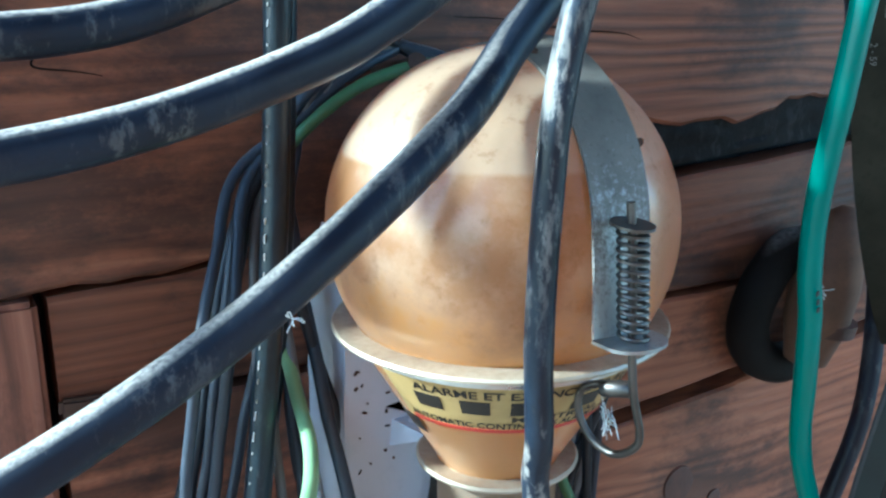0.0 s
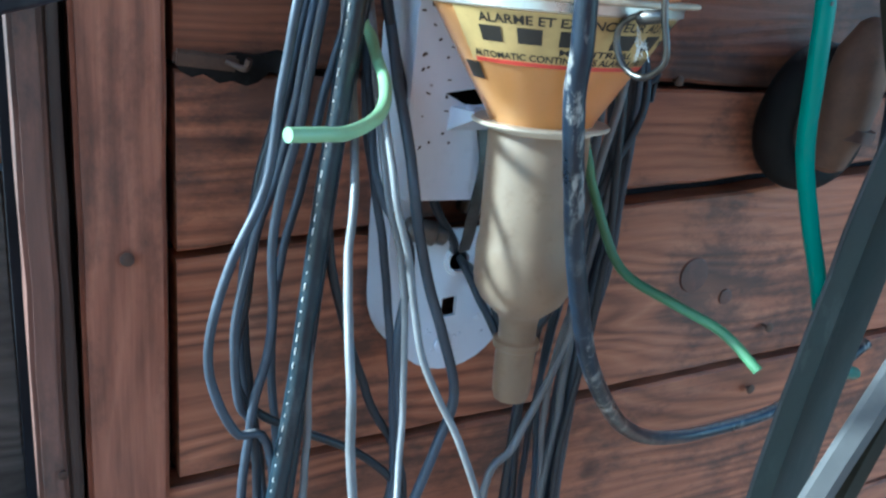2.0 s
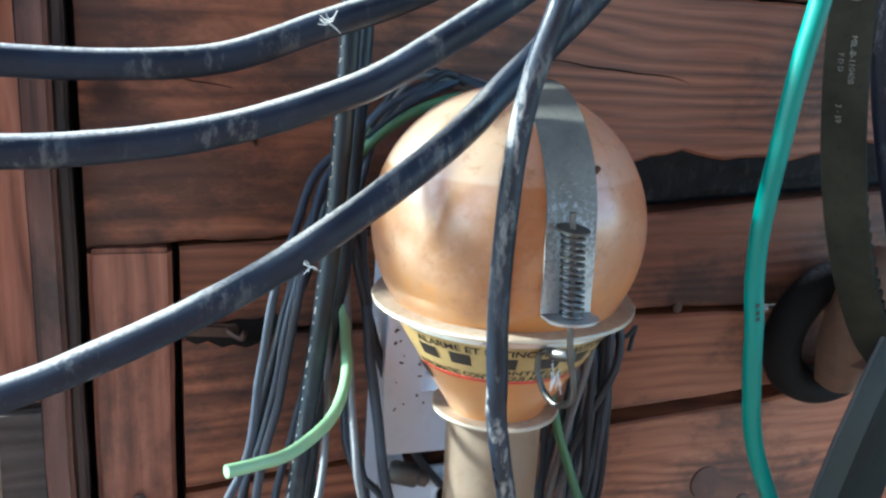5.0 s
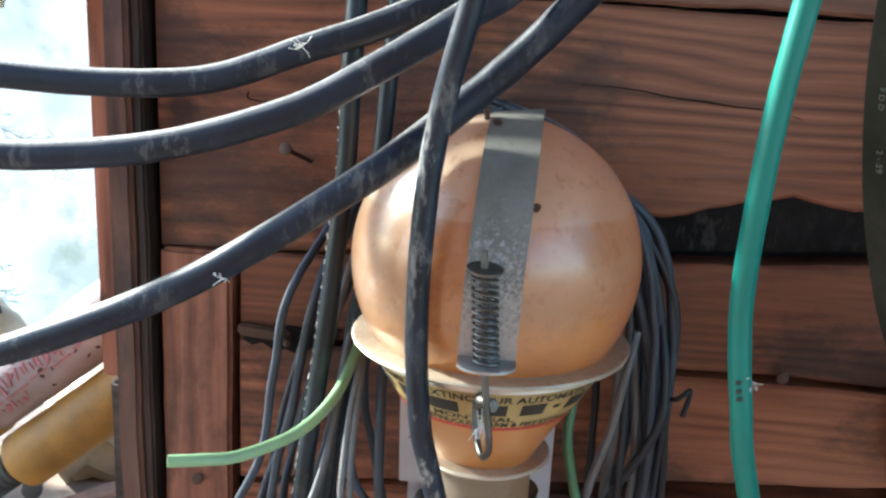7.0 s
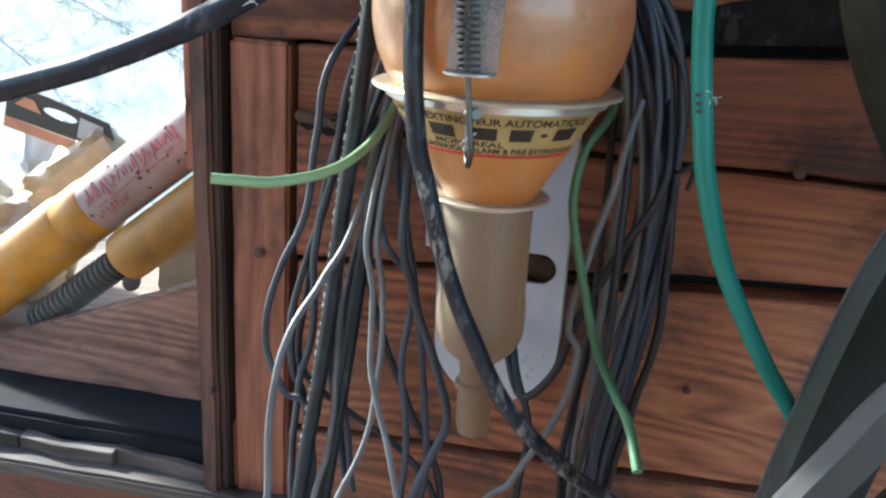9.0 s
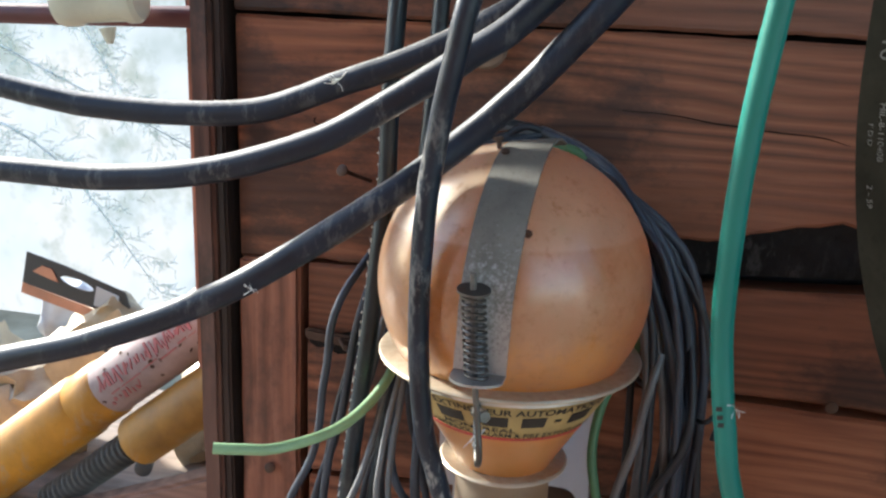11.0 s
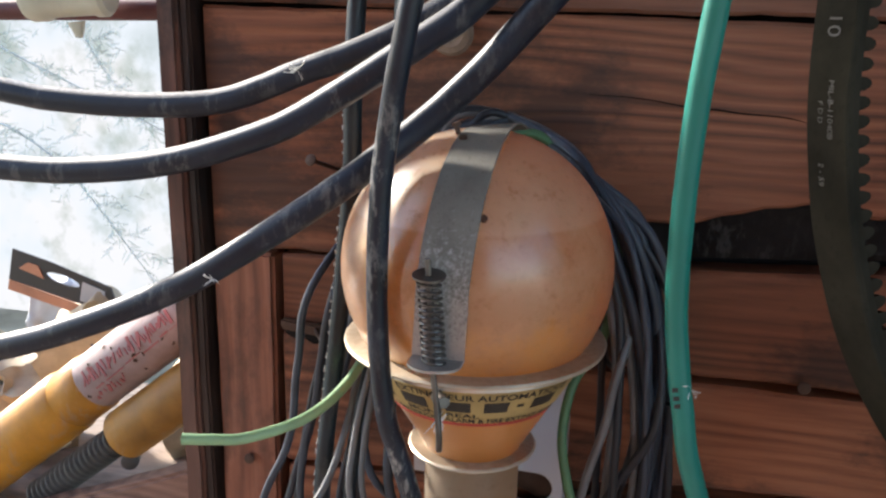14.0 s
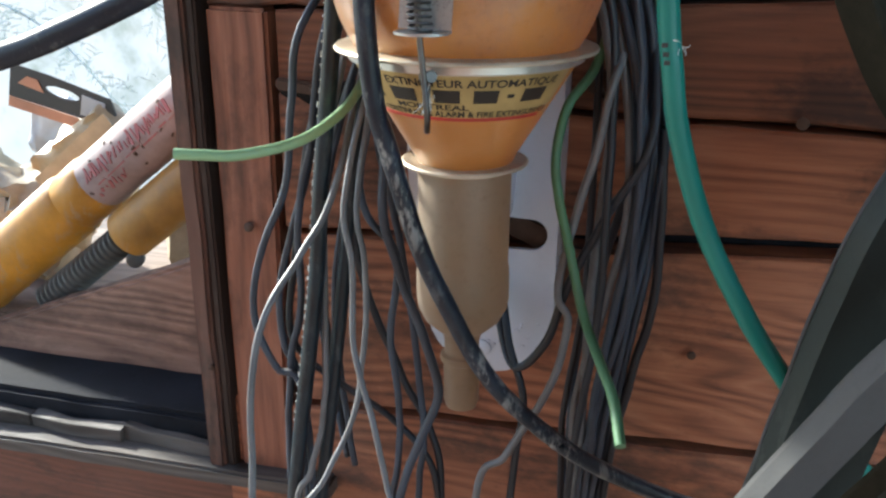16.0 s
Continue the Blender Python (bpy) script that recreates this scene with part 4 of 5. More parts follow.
for k in range(58):
    z = 1.53 - k * 0.0085 + rng.uniform(-0.001, 0.001)
    pts = [(0.1415, 0.367, 1.5121), (0.1388, 0.370, 1.4487), (0.1335, 0.368, 1.3900), (0.1270, 0.3687, 1.3300), (0.1168, 0.3699, 1.2519), (0.1086, 0.3722, 1.1750), (0.1000, 0.370, 1.1089), (0.088, 0.37, 1.03)]
    for p, q in zip(pts, pts[1:]):
        if q[2] <= z <= p[2]:
            u = (p[2] - z) / (p[2] - q[2])
            x, y = p[0] + (q[0] - p[0]) * u, p[1] + (q[1] - p[1]) * u
            part("printed_mark", block((0.0005, rng.uniform(0.0010, 0.0020), rng.choice((0.0016, 0.0030, 0.0045, 0.0010))), (x - 0.0054, y - 0.0032, z), 0, (rng.uniform(-25, 25), 8, -38)), PRINT, hose_e)
            break

green_tube = cable("green_tube", [(0.40, 0.36, 1.90), (0.375, 0.25, 1.72), (0.360, 0.226, 1.60), (0.3535, 0.229, 1.5423), (0.3508, 0.233, 1.5094), (0.3492, 0.237, 1.4694), (0.3500, 0.244, 1.4199), (0.3538, 0.247, 1.3850), (0.3580, 0.247, 1.360), (0.3640, 0.250, 1.3294), (0.3816, 0.260, 1.278), (0.4078, 0.266, 1.2286), (0.4328, 0.272, 1.1907), (0.47, 0.285, 1.14), (0.53, 0.31, 1.09), (0.6, 0.34, 1.06)], 0.0056, GREEN, "glossy sea-green plastic tube hanging beside the globe", "tube", 160, 18)
for z, dy in ((1.374, 0.0), (1.3695, 0.0), (1.3655, 0.0)):
    part("printed_mark", block((0.0030, 0.0005, 0.0022), (0.3530 + (1.374 - z) * 0.2, 0.2407, z), 0, (0, 0, 15)), INK, green_tube)

# pale green wire end and dark green wire
lead = cable("green_wire", [(0.170, 0.430, 1.45), (0.158, 0.430, 1.40), (0.152, 0.415, 1.350), (0.1460, 0.380, 1.3200), (0.139, 0.3463, 1.3040), (0.1230, 0.3161, 1.2930), (0.0958, 0.2890, 1.2890), (0.0760, 0.278, 1.2903), (0.0590, 0.2714, 1.2916)], 0.0036, GREEN_WIRE, "pale green insulated wire with a cut end", "wire", 60)
cable("green_wire", [(0.152, 0.434, 1.395), (0.1600, 0.428, 1.425), (0.1750, 0.420, 1.4450), (0.1980, 0.416, 1.4620), (0.222, 0.415, 1.471), (0.245, 0.415, 1.475), (0.262, 0.415, 1.472), (0.29, 0.412, 1.448), (0.312, 0.408, 1.410), (0.3165, 0.402, 1.375), (0.3080, 0.390, 1.338), (0.2935, 0.372, 1.3155), (0.2885, 0.362, 1.2828), (0.2930, 0.356, 1.255), (0.3003, 0.352, 1.2297), (0.3150, 0.335, 1.185), (0.3300, 0.295, 1.172), (0.3420, 0.262, 1.1640), (0.3494, 0.236, 1.1480)], 0.0033, GREEN_DARK, "mid-green insulated wire curling out of the bundle", "wire", 90)

# coil of grey wires over the peg: legs on both sides of the globe
G2 = "grey wires of the hanging coil"
TXT = "dull dark grey wire hanging from the coil"
LEGS = [
    [(0.1299, 0.3622, 1.2487), (0.115, 0.3311, 1.2075), (0.104, 0.2967, 1.1807), (0.098, 0.2760, 1.1373), (0.099, 0.265, 1.08), (0.104, 0.255, 1.03), (0.12, 0.26, 0.95)],
    [(0.1260, 0.378, 1.310), (0.1150, 0.378, 1.2297), (0.1110, 0.3778, 1.1256), (0.1092, 0.372, 1.0521), (0.098, 0.365, 1.000), (0.085, 0.36, 0.95)],
    [(0.1459, 0.3433, 1.2554), (0.1541, 0.3311, 1.2042), (0.1577, 0.3167, 1.153), (0.1745, 0.300, 1.108), (0.192, 0.285, 1.055), (0.21, 0.27, 0.99)],
    [(0.1480, 0.3600, 1.2500), (0.1569, 0.3478, 1.1981), (0.1585, 0.3389, 1.1424), (0.1530, 0.325, 1.085), (0.139, 0.30, 1.045), (0.12, 0.28, 0.99)],
    [(0.1466, 0.370, 1.2478), (0.173, 0.370, 1.199), (0.1685, 0.370, 1.1368), (0.1747, 0.370, 1.0543), (0.168, 0.370, 0.9856), (0.16, 0.37, 0.93)],
    [(0.1663, 0.362, 1.2522), (0.1794, 0.360, 1.1887), (0.1973, 0.360, 1.1372), (0.2084, 0.360, 1.0946), (0.1972, 0.360, 1.0552), (0.1771, 0.360, 0.9944), (0.165, 0.36, 0.93)],
    [(0.102, 0.40, 1.30), (0.085, 0.40, 1.22), (0.0776, 0.400, 1.1699), (0.0704, 0.400, 1.1232), (0.0834, 0.400, 1.0856), (0.1529, 0.400, 1.0419), (0.1859, 0.400, 1.0104), (0.1984, 0.400, 0.970), (0.20, 0.40, 0.92)],
    [(0.102, 0.38, 1.357), (0.0911, 0.380, 1.2987), (0.0828, 0.380, 1.2408), (0.0609, 0.380, 1.1921), (0.0499, 0.380, 1.1516), (0.0517, 0.380, 1.1151), (0.0654, 0.380, 1.0841), (0.09, 0.38, 1.05)],
    [(0.1182, 0.385, 1.3578), (0.1047, 0.385, 1.2826), (0.090, 0.385, 1.2167), (0.0884, 0.385, 1.1458), (0.0758, 0.385, 1.0838), (0.07, 0.385, 1.0)],
    [(0.112, 0.395, 1.330), (0.098, 0.395, 1.26), (0.080, 0.395, 1.20), (0.068, 0.39, 1.15), (0.070, 0.39, 1.10), (0.082, 0.39, 1.05)],
    [(0.135, 0.40, 1.30), (0.128, 0.40, 1.22), (0.140, 0.40, 1.15), (0.165, 0.405, 1.08), (0.19, 0.405, 1.03), (0.20, 0.405, 0.96)],
    [(0.150, 0.40, 1.30), (0.158, 0.40, 1.24), (0.170, 0.40, 1.18), (0.180, 0.40, 1.10), (0.186, 0.40, 1.02), (0.18, 0.40, 0.94)],
]
RADII = [0.0026, 0.0027, 0.0023, 0.0022, 0.0029, 0.0036, 0.0030, 0.0030, 0.0031, 0.0030, 0.0032, 0.0030]
MATS = [WIRE_PALE, WIRE_PALE, WIRE_PALE, WIRE_PALE, WIRE, WIRE, WIRE_BLACK, WIRE, WIRE, WIRE, WIRE_BLACK, WIRE]
rng = random.Random(21)
for k, (leg, r, mat) in enumerate(zip(LEGS, RADII, MATS)):
    x0, y0, z0 = leg[0]
    top = [(0.205 + rng.uniform(-0.01, 0.01), 0.425, 1.480 + rng.uniform(-0.008, 0.008)), (0.172 + rng.uniform(-0.006, 0.006), 0.430, 1.445), ((x0 + 0.165) / 2, 0.422, z0 + 0.62 * (1.455 - z0))]
    cable("wire", [(0.235, 0.432, 1.484)] + top + leg + [(leg[-1][0], leg[-1][1], leg[-1][2] - 0.25)], r, mat, TXT if mat is not WIRE_PALE else "lighter grey insulated wire hanging from the coil", "wire", 70, 10, G2, 0.0014, k)
for k in range(3):
    dx, ph, deep = rng.uniform(-0.012, 0.016), rng.uniform(0, 6.28), rng.uniform(0.405, 0.438)
    leg = [(x + dx * (0.5 + 0.5 * math.sin(ph + 6 * z)) + 0.003 * math.sin(2 * ph + 20 * z), deep, z) for x, z in ((0.158, 1.42), (0.138, 1.36), (0.118, 1.30), (0.104, 1.24), (0.094, 1.18), (0.090, 1.12), (0.094, 1.05), (0.104, 0.97))]
    cable("wire", [(0.215, 0.435, 1.475), (0.182, 0.435, 1.455)] + leg, rng.uniform(0.0024, 0.0033), rng.choice((WIRE, WIRE, WIRE_BLACK)), TXT, "wire", 60, 10, G2, 0.0012, k + 90)
# right legs
RIGHT = [
    [(0.3152, 0.400, 1.423), (0.3426, 0.400, 1.3907), (0.3577, 0.400, 1.3526), (0.3575, 0.400, 1.2989), (0.3606, 0.400, 1.2335), (0.3611, 0.400, 1.1682), (0.351, 0.400, 1.1121), (0.34, 0.40, 1.04), (0.335, 0.40, 0.95)],
    [(0.3138, 0.385, 1.4052), (0.332, 0.380, 1.3533), (0.3447, 0.380, 1.3023), (0.3433, 0.380, 1.2381), (0.335, 0.380, 1.1731), (0.3261, 0.380, 1.1033), (0.3238, 0.380, 1.0459), (0.32, 0.38, 0.95)],
    [(0.335, 0.41, 1.400), (0.3504, 0.375, 1.3013), (0.3231, 0.370, 1.2388), (0.3002, 0.370, 1.186), (0.2878, 0.372, 1.1413), (0.264, 0.380, 1.1126), (0.2480, 0.395, 1.140), (0.2400, 0.418, 1.168), (0.2375, 0.432, 1.170)],
    [(0.322, 0.360, 1.3284), (0.314, 0.360, 1.2832), (0.3032, 0.360, 1.2395), (0.2948, 0.360, 1.1848), (0.3034, 0.360, 1.1631), (0.2921, 0.360, 1.1082), (0.2622, 0.360, 1.0463), (0.24, 0.36, 1.0)],
]
RIGHT.append([(0.282, 0.400, 1.4586), (0.3091, 0.400, 1.4376), (0.3364, 0.400, 1.4128), (0.3510, 0.400, 1.375), (0.3575, 0.400, 1.330), (0.3580, 0.400, 1.270), (0.3550, 0.402, 1.200), (0.3450, 0.402, 1.120), (0.3350, 0.402, 1.020), (0.33, 0.40, 0.94)])
RIGHT.append([(0.280, 0.408, 1.4530), (0.3050, 0.408, 1.4320), (0.3310, 0.408, 1.4060), (0.3450, 0.408, 1.368), (0.3520, 0.405, 1.320), (0.3500, 0.402, 1.250), (0.3420, 0.402, 1.180), (0.3380, 0.404, 1.100), (0.3300, 0.404, 1.000), (0.325, 0.40, 0.94)])
base_r = [(0.318, 1.415), (0.336, 1.36), (0.345, 1.30), (0.346, 1.24), (0.340, 1.17), (0.330, 1.10), (0.326, 1.04), (0.322, 0.95)]
for k in range(13):
    dx, ph = rng.uniform(-0.034, 0.016), rng.uniform(0, 6.28)
    depth = rng.uniform(0.362, 0.425)
    RIGHT.append([(x + dx * (0.4 + 0.6 * math.sin(ph + 5 * (1.42 - z))) + 0.004 * math.sin(3 * ph + 22 * z), depth + 0.004 * math.sin(ph + 14 * z), z) for x, z in base_r])
for k, leg in enumerate(RIGHT):
    x0, y0, z0 = leg[0]
    mat = WIRE_PALE if k in (3, 8, 13) else WIRE_BLACK if k in (0, 2, 9, 15) else WIRE
    start = [(0.235, 0.430, 1.484), (0.262, 0.418, 1.470 + 0.006 * math.sin(k * 2.1)), (0.293, (y0 + 0.41) / 2, 1.449 + 0.006 * math.sin(k * 2.1))] if k != 3 else [(0.3270, 0.372, 1.352)]
    cable("wire", start + leg + ([(leg[-1][0], leg[-1][1], leg[-1][2] - 0.25)] if leg[-1][2] < 1.1 else []), (0.0034, 0.0034, 0.0032, 0.0029)[k] if k < 4 else rng.uniform(0.0024, 0.0034), mat, TXT if mat is not WIRE_PALE else "lighter grey insulated wire hanging from the coil", "wire", 80, 10, G2, 0.0012, k + 40)
# black lead that runs from the left bundle into the bracket hole
cable("wire", [(0.150, 0.405, 1.40), (0.168, 0.400, 1.320), (0.186, 0.398, 1.262), (0.205, 0.400, 1.217), (0.2255, 0.408, 1.188), (0.2375, 0.430, 1.1705)], 0.0032, WIRE_BLACK, "black wire bending into a hole of the bracket", "wire", 50)
cable("wire", [(0.2375, 0.432, 1.170), (0.2480, 0.405, 1.160), (0.2580, 0.385, 1.128), (0.2720, 0.375, 1.088), (0.2680, 0.372, 1.04), (0.262, 0.37, 0.95)], 0.0030, WIRE_BLACK, "black wire drooping out of a hole of the bracket", "wire", 50)
tagged(part("peg", rope([(0.236, 0.458, 1.470), (0.236, 0.44, 1.470), (0.236, 0.42, 1.472), (0.236, 0.412, 1.476)], 0.006, 20), RUST), "iron peg that carries the coil of wires", "peg")

# ---------- drive belts at the right ----------


def vbelt(points, across, thick, period, n, flip=1, cogs=True):
    """A cogged belt: flat back, teeth on the inner face."""
    line = spline(points, n)
    bm = bmesh.new()
    rings, run = [], 0.0
    for i, q in enumerate(line):
        if i:
            run += (q - line[i - 1]).length
        ahead = (line[min(i + 1, n)] - line[max(i - 1, 0)]).normalized()
        a = Vector(across)
        w = a.length
        a = (a - ahead * a.dot(ahead)).normalized()
        inn = ahead.cross(a).normalized() * flip
        u = (run / period) % 1.0
        t = thick * (1.0 if u < 0.6 or not cogs else 0.62)
        shape = ((0, 0), (0.02, -0.0008), (0.98, -0.0008), (1, 0), (1.0, 0.003), (0.90, t), (0.10, t), (0.0, 0.003))
        rings.append([bm.verts.new(q + a * w * s + inn * d) for s, d in shape])
    for a, b in zip(rings, rings[1:]):
        for k in range(8):
            bm.faces.new((a[k], a[(k + 1) % 8], b[(k + 1) % 8], b[k]))
    bm.faces.new(rings[0])
    bm.faces.new(rings[-1])
    bmesh.ops.recalc_face_normals(bm, faces=bm.faces)
    return bm


G3 = "rubber drive belts hanging on the wall"
belt = tagged(part("drive_belt", vbelt([(0.47, 0.30, 1.95), (0.43, 0.285, 1.80), (0.408, 0.278, 1.65), (0.4024, 0.276, 1.5453), (0.4076, 0.275, 1.4807), (0.4199, 0.276, 1.4286), (0.4376, 0.278, 1.3837), (0.468, 0.284, 1.335), (0.51, 0.30, 1.30), (0.56, 0.33, 1.28)], (0.0140, -0.0210, 0), 0.009, 0.0095, 120, -1, False), BELT, smooth=False), "dusty dark olive cogged rubber drive belt with pale stencil", "belt", G3)


cog_bm = bmesh.new()
rings = []
for a in range(0, 181, 30):
    y, z = 0.0034 * math.cos(radians(a)), 0.0070 * math.sin(radians(a))
    rings.append([cog_bm.verts.new((x, y, z)) for x in (0.0025, 0.0227)])
for p, q in zip(rings, rings[1:]):
    cog_bm.faces.new((p[0], p[1], q[1], q[0]))
cog_bm.faces.new([p[0] for p in rings])
cog_bm.faces.new([p[1] for p in rings])
bmesh.ops.recalc_face_normals(cog_bm, faces=cog_bm.faces)
cog = part("cog", cog_bm, BELT, belt, smooth=False)
line = spline([(0.47, 0.30, 1.95), (0.43, 0.285, 1.80), (0.408, 0.278, 1.65), (0.4024, 0.276, 1.5453), (0.4076, 0.275, 1.4807), (0.4199, 0.276, 1.4286), (0.4376, 0.278, 1.3837), (0.468, 0.284, 1.335), (0.51, 0.30, 1.30), (0.56, 0.33, 1.28)], 900)
run, last = 0.0, line[0]
for p, q in zip(line, line[1:]):
    run += (q - p).length
    if run < 0.0090:
        continue
    run = 0.0
    ahead = (q - p).normalized()
    a = Vector((0.0140, -0.0210, 0))
    a = (a - ahead * a.dot(ahead)).normalized()
    inn = -ahead.cross(a).normalized()
    m = Matrix.Translation(q + inn * 0.0086) @ Matrix((a, ahead, inn)).transposed().to_4x4()
    one = cog if last is line[0] else new("cog", cog.data)
    one.parent = belt
    one.matrix_local = m
    last = q

EDGE = [(0.408, 0.278, 1.65), (0.4024, 0.276, 1.5453), (0.4076, 0.275, 1.4807), (0.4199, 0.276, 1.4286)]


def stencil(words, v, z, height):
    """Print down the belt's flat back, v metres in from its edge."""
    font = bpy.data.curves.new("words", "FONT")
    font.body, font.size = words, height / 0.72
    tmp = new("words", font)
    bpy.context.view_layer.update()
    me = bpy.data.meshes.new_from_object(tmp.evaluated_get(bpy.context.evaluated_depsgraph_get()))
    bpy.data.objects.remove(tmp)
    bm = bmesh.new()
    bm.from_mesh(me)
    bmesh.ops.triangulate(bm, faces=bm.faces[:])
    a = Vector((0.0140, -0.0210, 0)).normalized()
    line = spline(EDGE, 60)
    for q in bm.verts:
        down, up = z - q.co.x, q.co.y
        k = min(range(60), key=lambda i: abs(line[i].z - down))
        p, n = line[k], line[k + 1]
        e = p + (n - p) * ((p.z - down) / (p.z - n.z))
        q.co = e + a * (v + up) + Vector((-0.832, -0.555, 0)) * 0.0016
    bmesh.ops.recalc_face_normals(bm, faces=bm.faces)
    return bm


part("stencil", stencil("10", 0.0105, 1.556, 0.0080), STENCIL, belt)
part("stencil", stencil("MIL-B-11040B", 0.0145, 1.5260, 0.0034), STENCIL, belt)
part("stencil", stencil("F D D", 0.0085, 1.5160, 0.0030), STENCIL, belt)
part("stencil", stencil("2 - 59", 0.0085, 1.4870, 0.0034), STENCIL, belt)

broad_belt = tagged(part("drive_belt", vbelt([(0.70, 0.34, 1.75), (0.58, 0.30, 1.50), (0.505, 0.272, 1.39), (0.4620, 0.264, 1.300), (0.4468, 0.2658, 1.2425), (0.4356, 0.268, 1.1825), (0.4283, 0.270, 1.1391), (0.415, 0.272, 1.06), (0.40, 0.275, 0.95), (0.39, 0.28, 0.80)], (0.058, 0.010, -0.020), 0.014, 0.0095, 120, 1, False), BELT_BROAD, smooth=False), "broad green-black rubber drive belt hanging aslant", "belt", G3)
BROAD = [(0.70, 0.34, 1.75), (0.58, 0.30, 1.50), (0.505, 0.272, 1.39), (0.4620, 0.264, 1.300), (0.4468, 0.2658, 1.2425), (0.4356, 0.268, 1.1825), (0.4283, 0.270, 1.1391), (0.415, 0.272, 1.06), (0.40, 0.275, 0.95), (0.39, 0.28, 0.80)]
part("cord_edge", rope([Vector(q) + Vector((0.0005, -0.0010, 0.0)) for q in BROAD], 0.0016, 120, 6, None, 0.0008, 3), BELT_GREY, broad_belt, "frayed grey cord along the belt's edge")
rng = random.Random(77)
broad_line = spline(BROAD, 240)
for k in range(20):
    i = rng.choice((rng.randint(88, 128), rng.randint(150, 190)))
    q, ahead = broad_line[i], (broad_line[i + 1] - broad_line[i]).normalized()
    a = Vector((0.058, 0.010, -0.020))
    a = (a - ahead * a.dot(ahead)).normalized()
    face = ahead.cross(a).normalized()
    face = face if face.y < 0 else -face
    mark = block((rng.uniform(0.0006, 0.0016), rng.uniform(0.002, 0.006), 0.0004), (0, 0, 0), 0)
    bmesh.ops.transform(mark, matrix=Matrix.Translation(q + a * rng.uniform(0.006, 0.026) + face * 0.0014) @ Matrix((a, ahead, face)).transposed().to_4x4() @ pose(0, 0, 0, 0, 0, rng.uniform(-25, 25)), verts=mark.verts)
    part("worn_mark", mark, PRINT, broad_belt)
grey_belt = tagged(part("drive_belt", vbelt([(0.66, 0.19, 1.60), (0.555, 0.195, 1.38), (0.4654, 0.200, 1.2495), (0.4381, 0.200, 1.2027), (0.4098, 0.200, 1.1508), (0.375, 0.205, 1.08), (0.33, 0.22, 0.95)], (0.024, 0.008, -0.010), 0.012, 0.010, 100, 1, False), BELT_GREY, smooth=False), "dusty grey rubber drive belt crossing in front", "belt", G3)
part("sidewall", vbelt([(x + 0.0243, y + 0.0090, z - 0.0102) for x, y, z in [(0.66, 0.19, 1.60), (0.555, 0.195, 1.38), (0.4654, 0.200, 1.2495), (0.4381, 0.200, 1.2027), (0.4098, 0.200, 1.1508), (0.375, 0.205, 1.08), (0.33, 0.22, 0.95)]], (0.007, 0.009, -0.004), 0.004, 0.01, 100, 1, False), BELT_BLUE, grey_belt, "blue-grey worn side of the belt", False)
tagged(part("drive_belt", vbelt([(0.74, 0.235, 1.55), (0.64, 0.23, 1.39), (0.535, 0.225, 1.255), (0.480, 0.222, 1.170), (0.44, 0.222, 1.10), (0.39, 0.225, 0.98)], (0.034, 0.010, -0.014), 0.012, 0.010, 100, 1, False), BELT, smooth=False), "dark blue-grey rubber drive belt behind the others", "belt", G3)

# thick dark ring and wooden knob on the wall
ring = []
for k in range(33):
    a = 2 * math.pi * k / 32
    ring.append((0.600 + 0.046 * math.cos(a), 0.436 + 0.004 * math.sin(2 * a), 1.268 + 0.050 * math.sin(a)))
tagged(part("rubber_ring", rope(ring, 0.017, 96, 12), RING), "thick black ring against the planks", "ring")
mallet = thing("mallet", "worn brown turned wooden mallet hanging by the belts", "mallet")
part("handle_body", along([(0.008, -0.060), (0.017, -0.055), (0.025, -0.02), (0.026, 0.01), (0.022, 0.045), (0.012, 0.068), (0.004, 0.074)], Vector((0.600, 0.405, 1.285)), Vector((0.1, -0.1, 1)), 28), SPOOL, mallet)
part("dark_collar", along([(0.021, -0.006), (0.0265, -0.005), (0.0265, 0.005), (0.021, 0.006)], Vector((0.604, 0.406, 1.262)), Vector((0.1, -0.1, 1)), 28), KNOT, mallet)
cable("wire", [(0.50, 0.36, 1.70), (0.535, 0.36, 1.50), (0.585, 0.36, 1.36), (0.602, 0.36, 1.28), (0.600, 0.36, 1.20), (0.585, 0.37, 1.12)], 0.0075, CABLE, "short black hose behind the belts", "hose", 50)

# ---------- small things on the wall ----------


def nail(at, out, size=0.0045, bend=(0, 0, 0), text="rusty nail driven into the boards"):
    t = thing("nail", text, "nail", "nails in the wall")
    p = Vector(at)
    d = Vector(out).normalized()
    part("shank", rope([p + d * -0.01, p + d * 0.5 * (Vector(out).length), p + Vector(out)], 0.0016, 8, 8), RUST, t)
    part("head", along([(size * 0.6, -0.001), (size, 0), (size, 0.0012), (size * 0.7, 0.0018)], p + Vector(out), d, 14), RUST, t)


nail((0.0985, 0.457, 1.4345), (-0.009, -0.037, 0.013))
nail((0.0147, 0.451, 1.1783), (0, -0.003, 0.001))
nail((0.4520, 0.456, 1.2960), (0, -0.003, 0))
nail((0.6164, 0.456, 1.0565), (0, -0.006, 0), 0.005)
nail((0.6074, 0.456, 0.9905), (0, -0.006, 0), 0.005)
nail((-0.030, 0.442, 1.040), (0, -0.003, 0), 0.003)
nail((0.395, 0.456, 1.103), (0, -0.002, 0), 0.0035)
knotty = thing("hook_plate", "small rusty hook plate nailed to the planks", "hook")
part("plate", block((0.040, 0.006, 0.010), (0.066, 0.4535, 1.303), 0.002, (0, 6, 0), 0.001, 3), RUST, knotty)
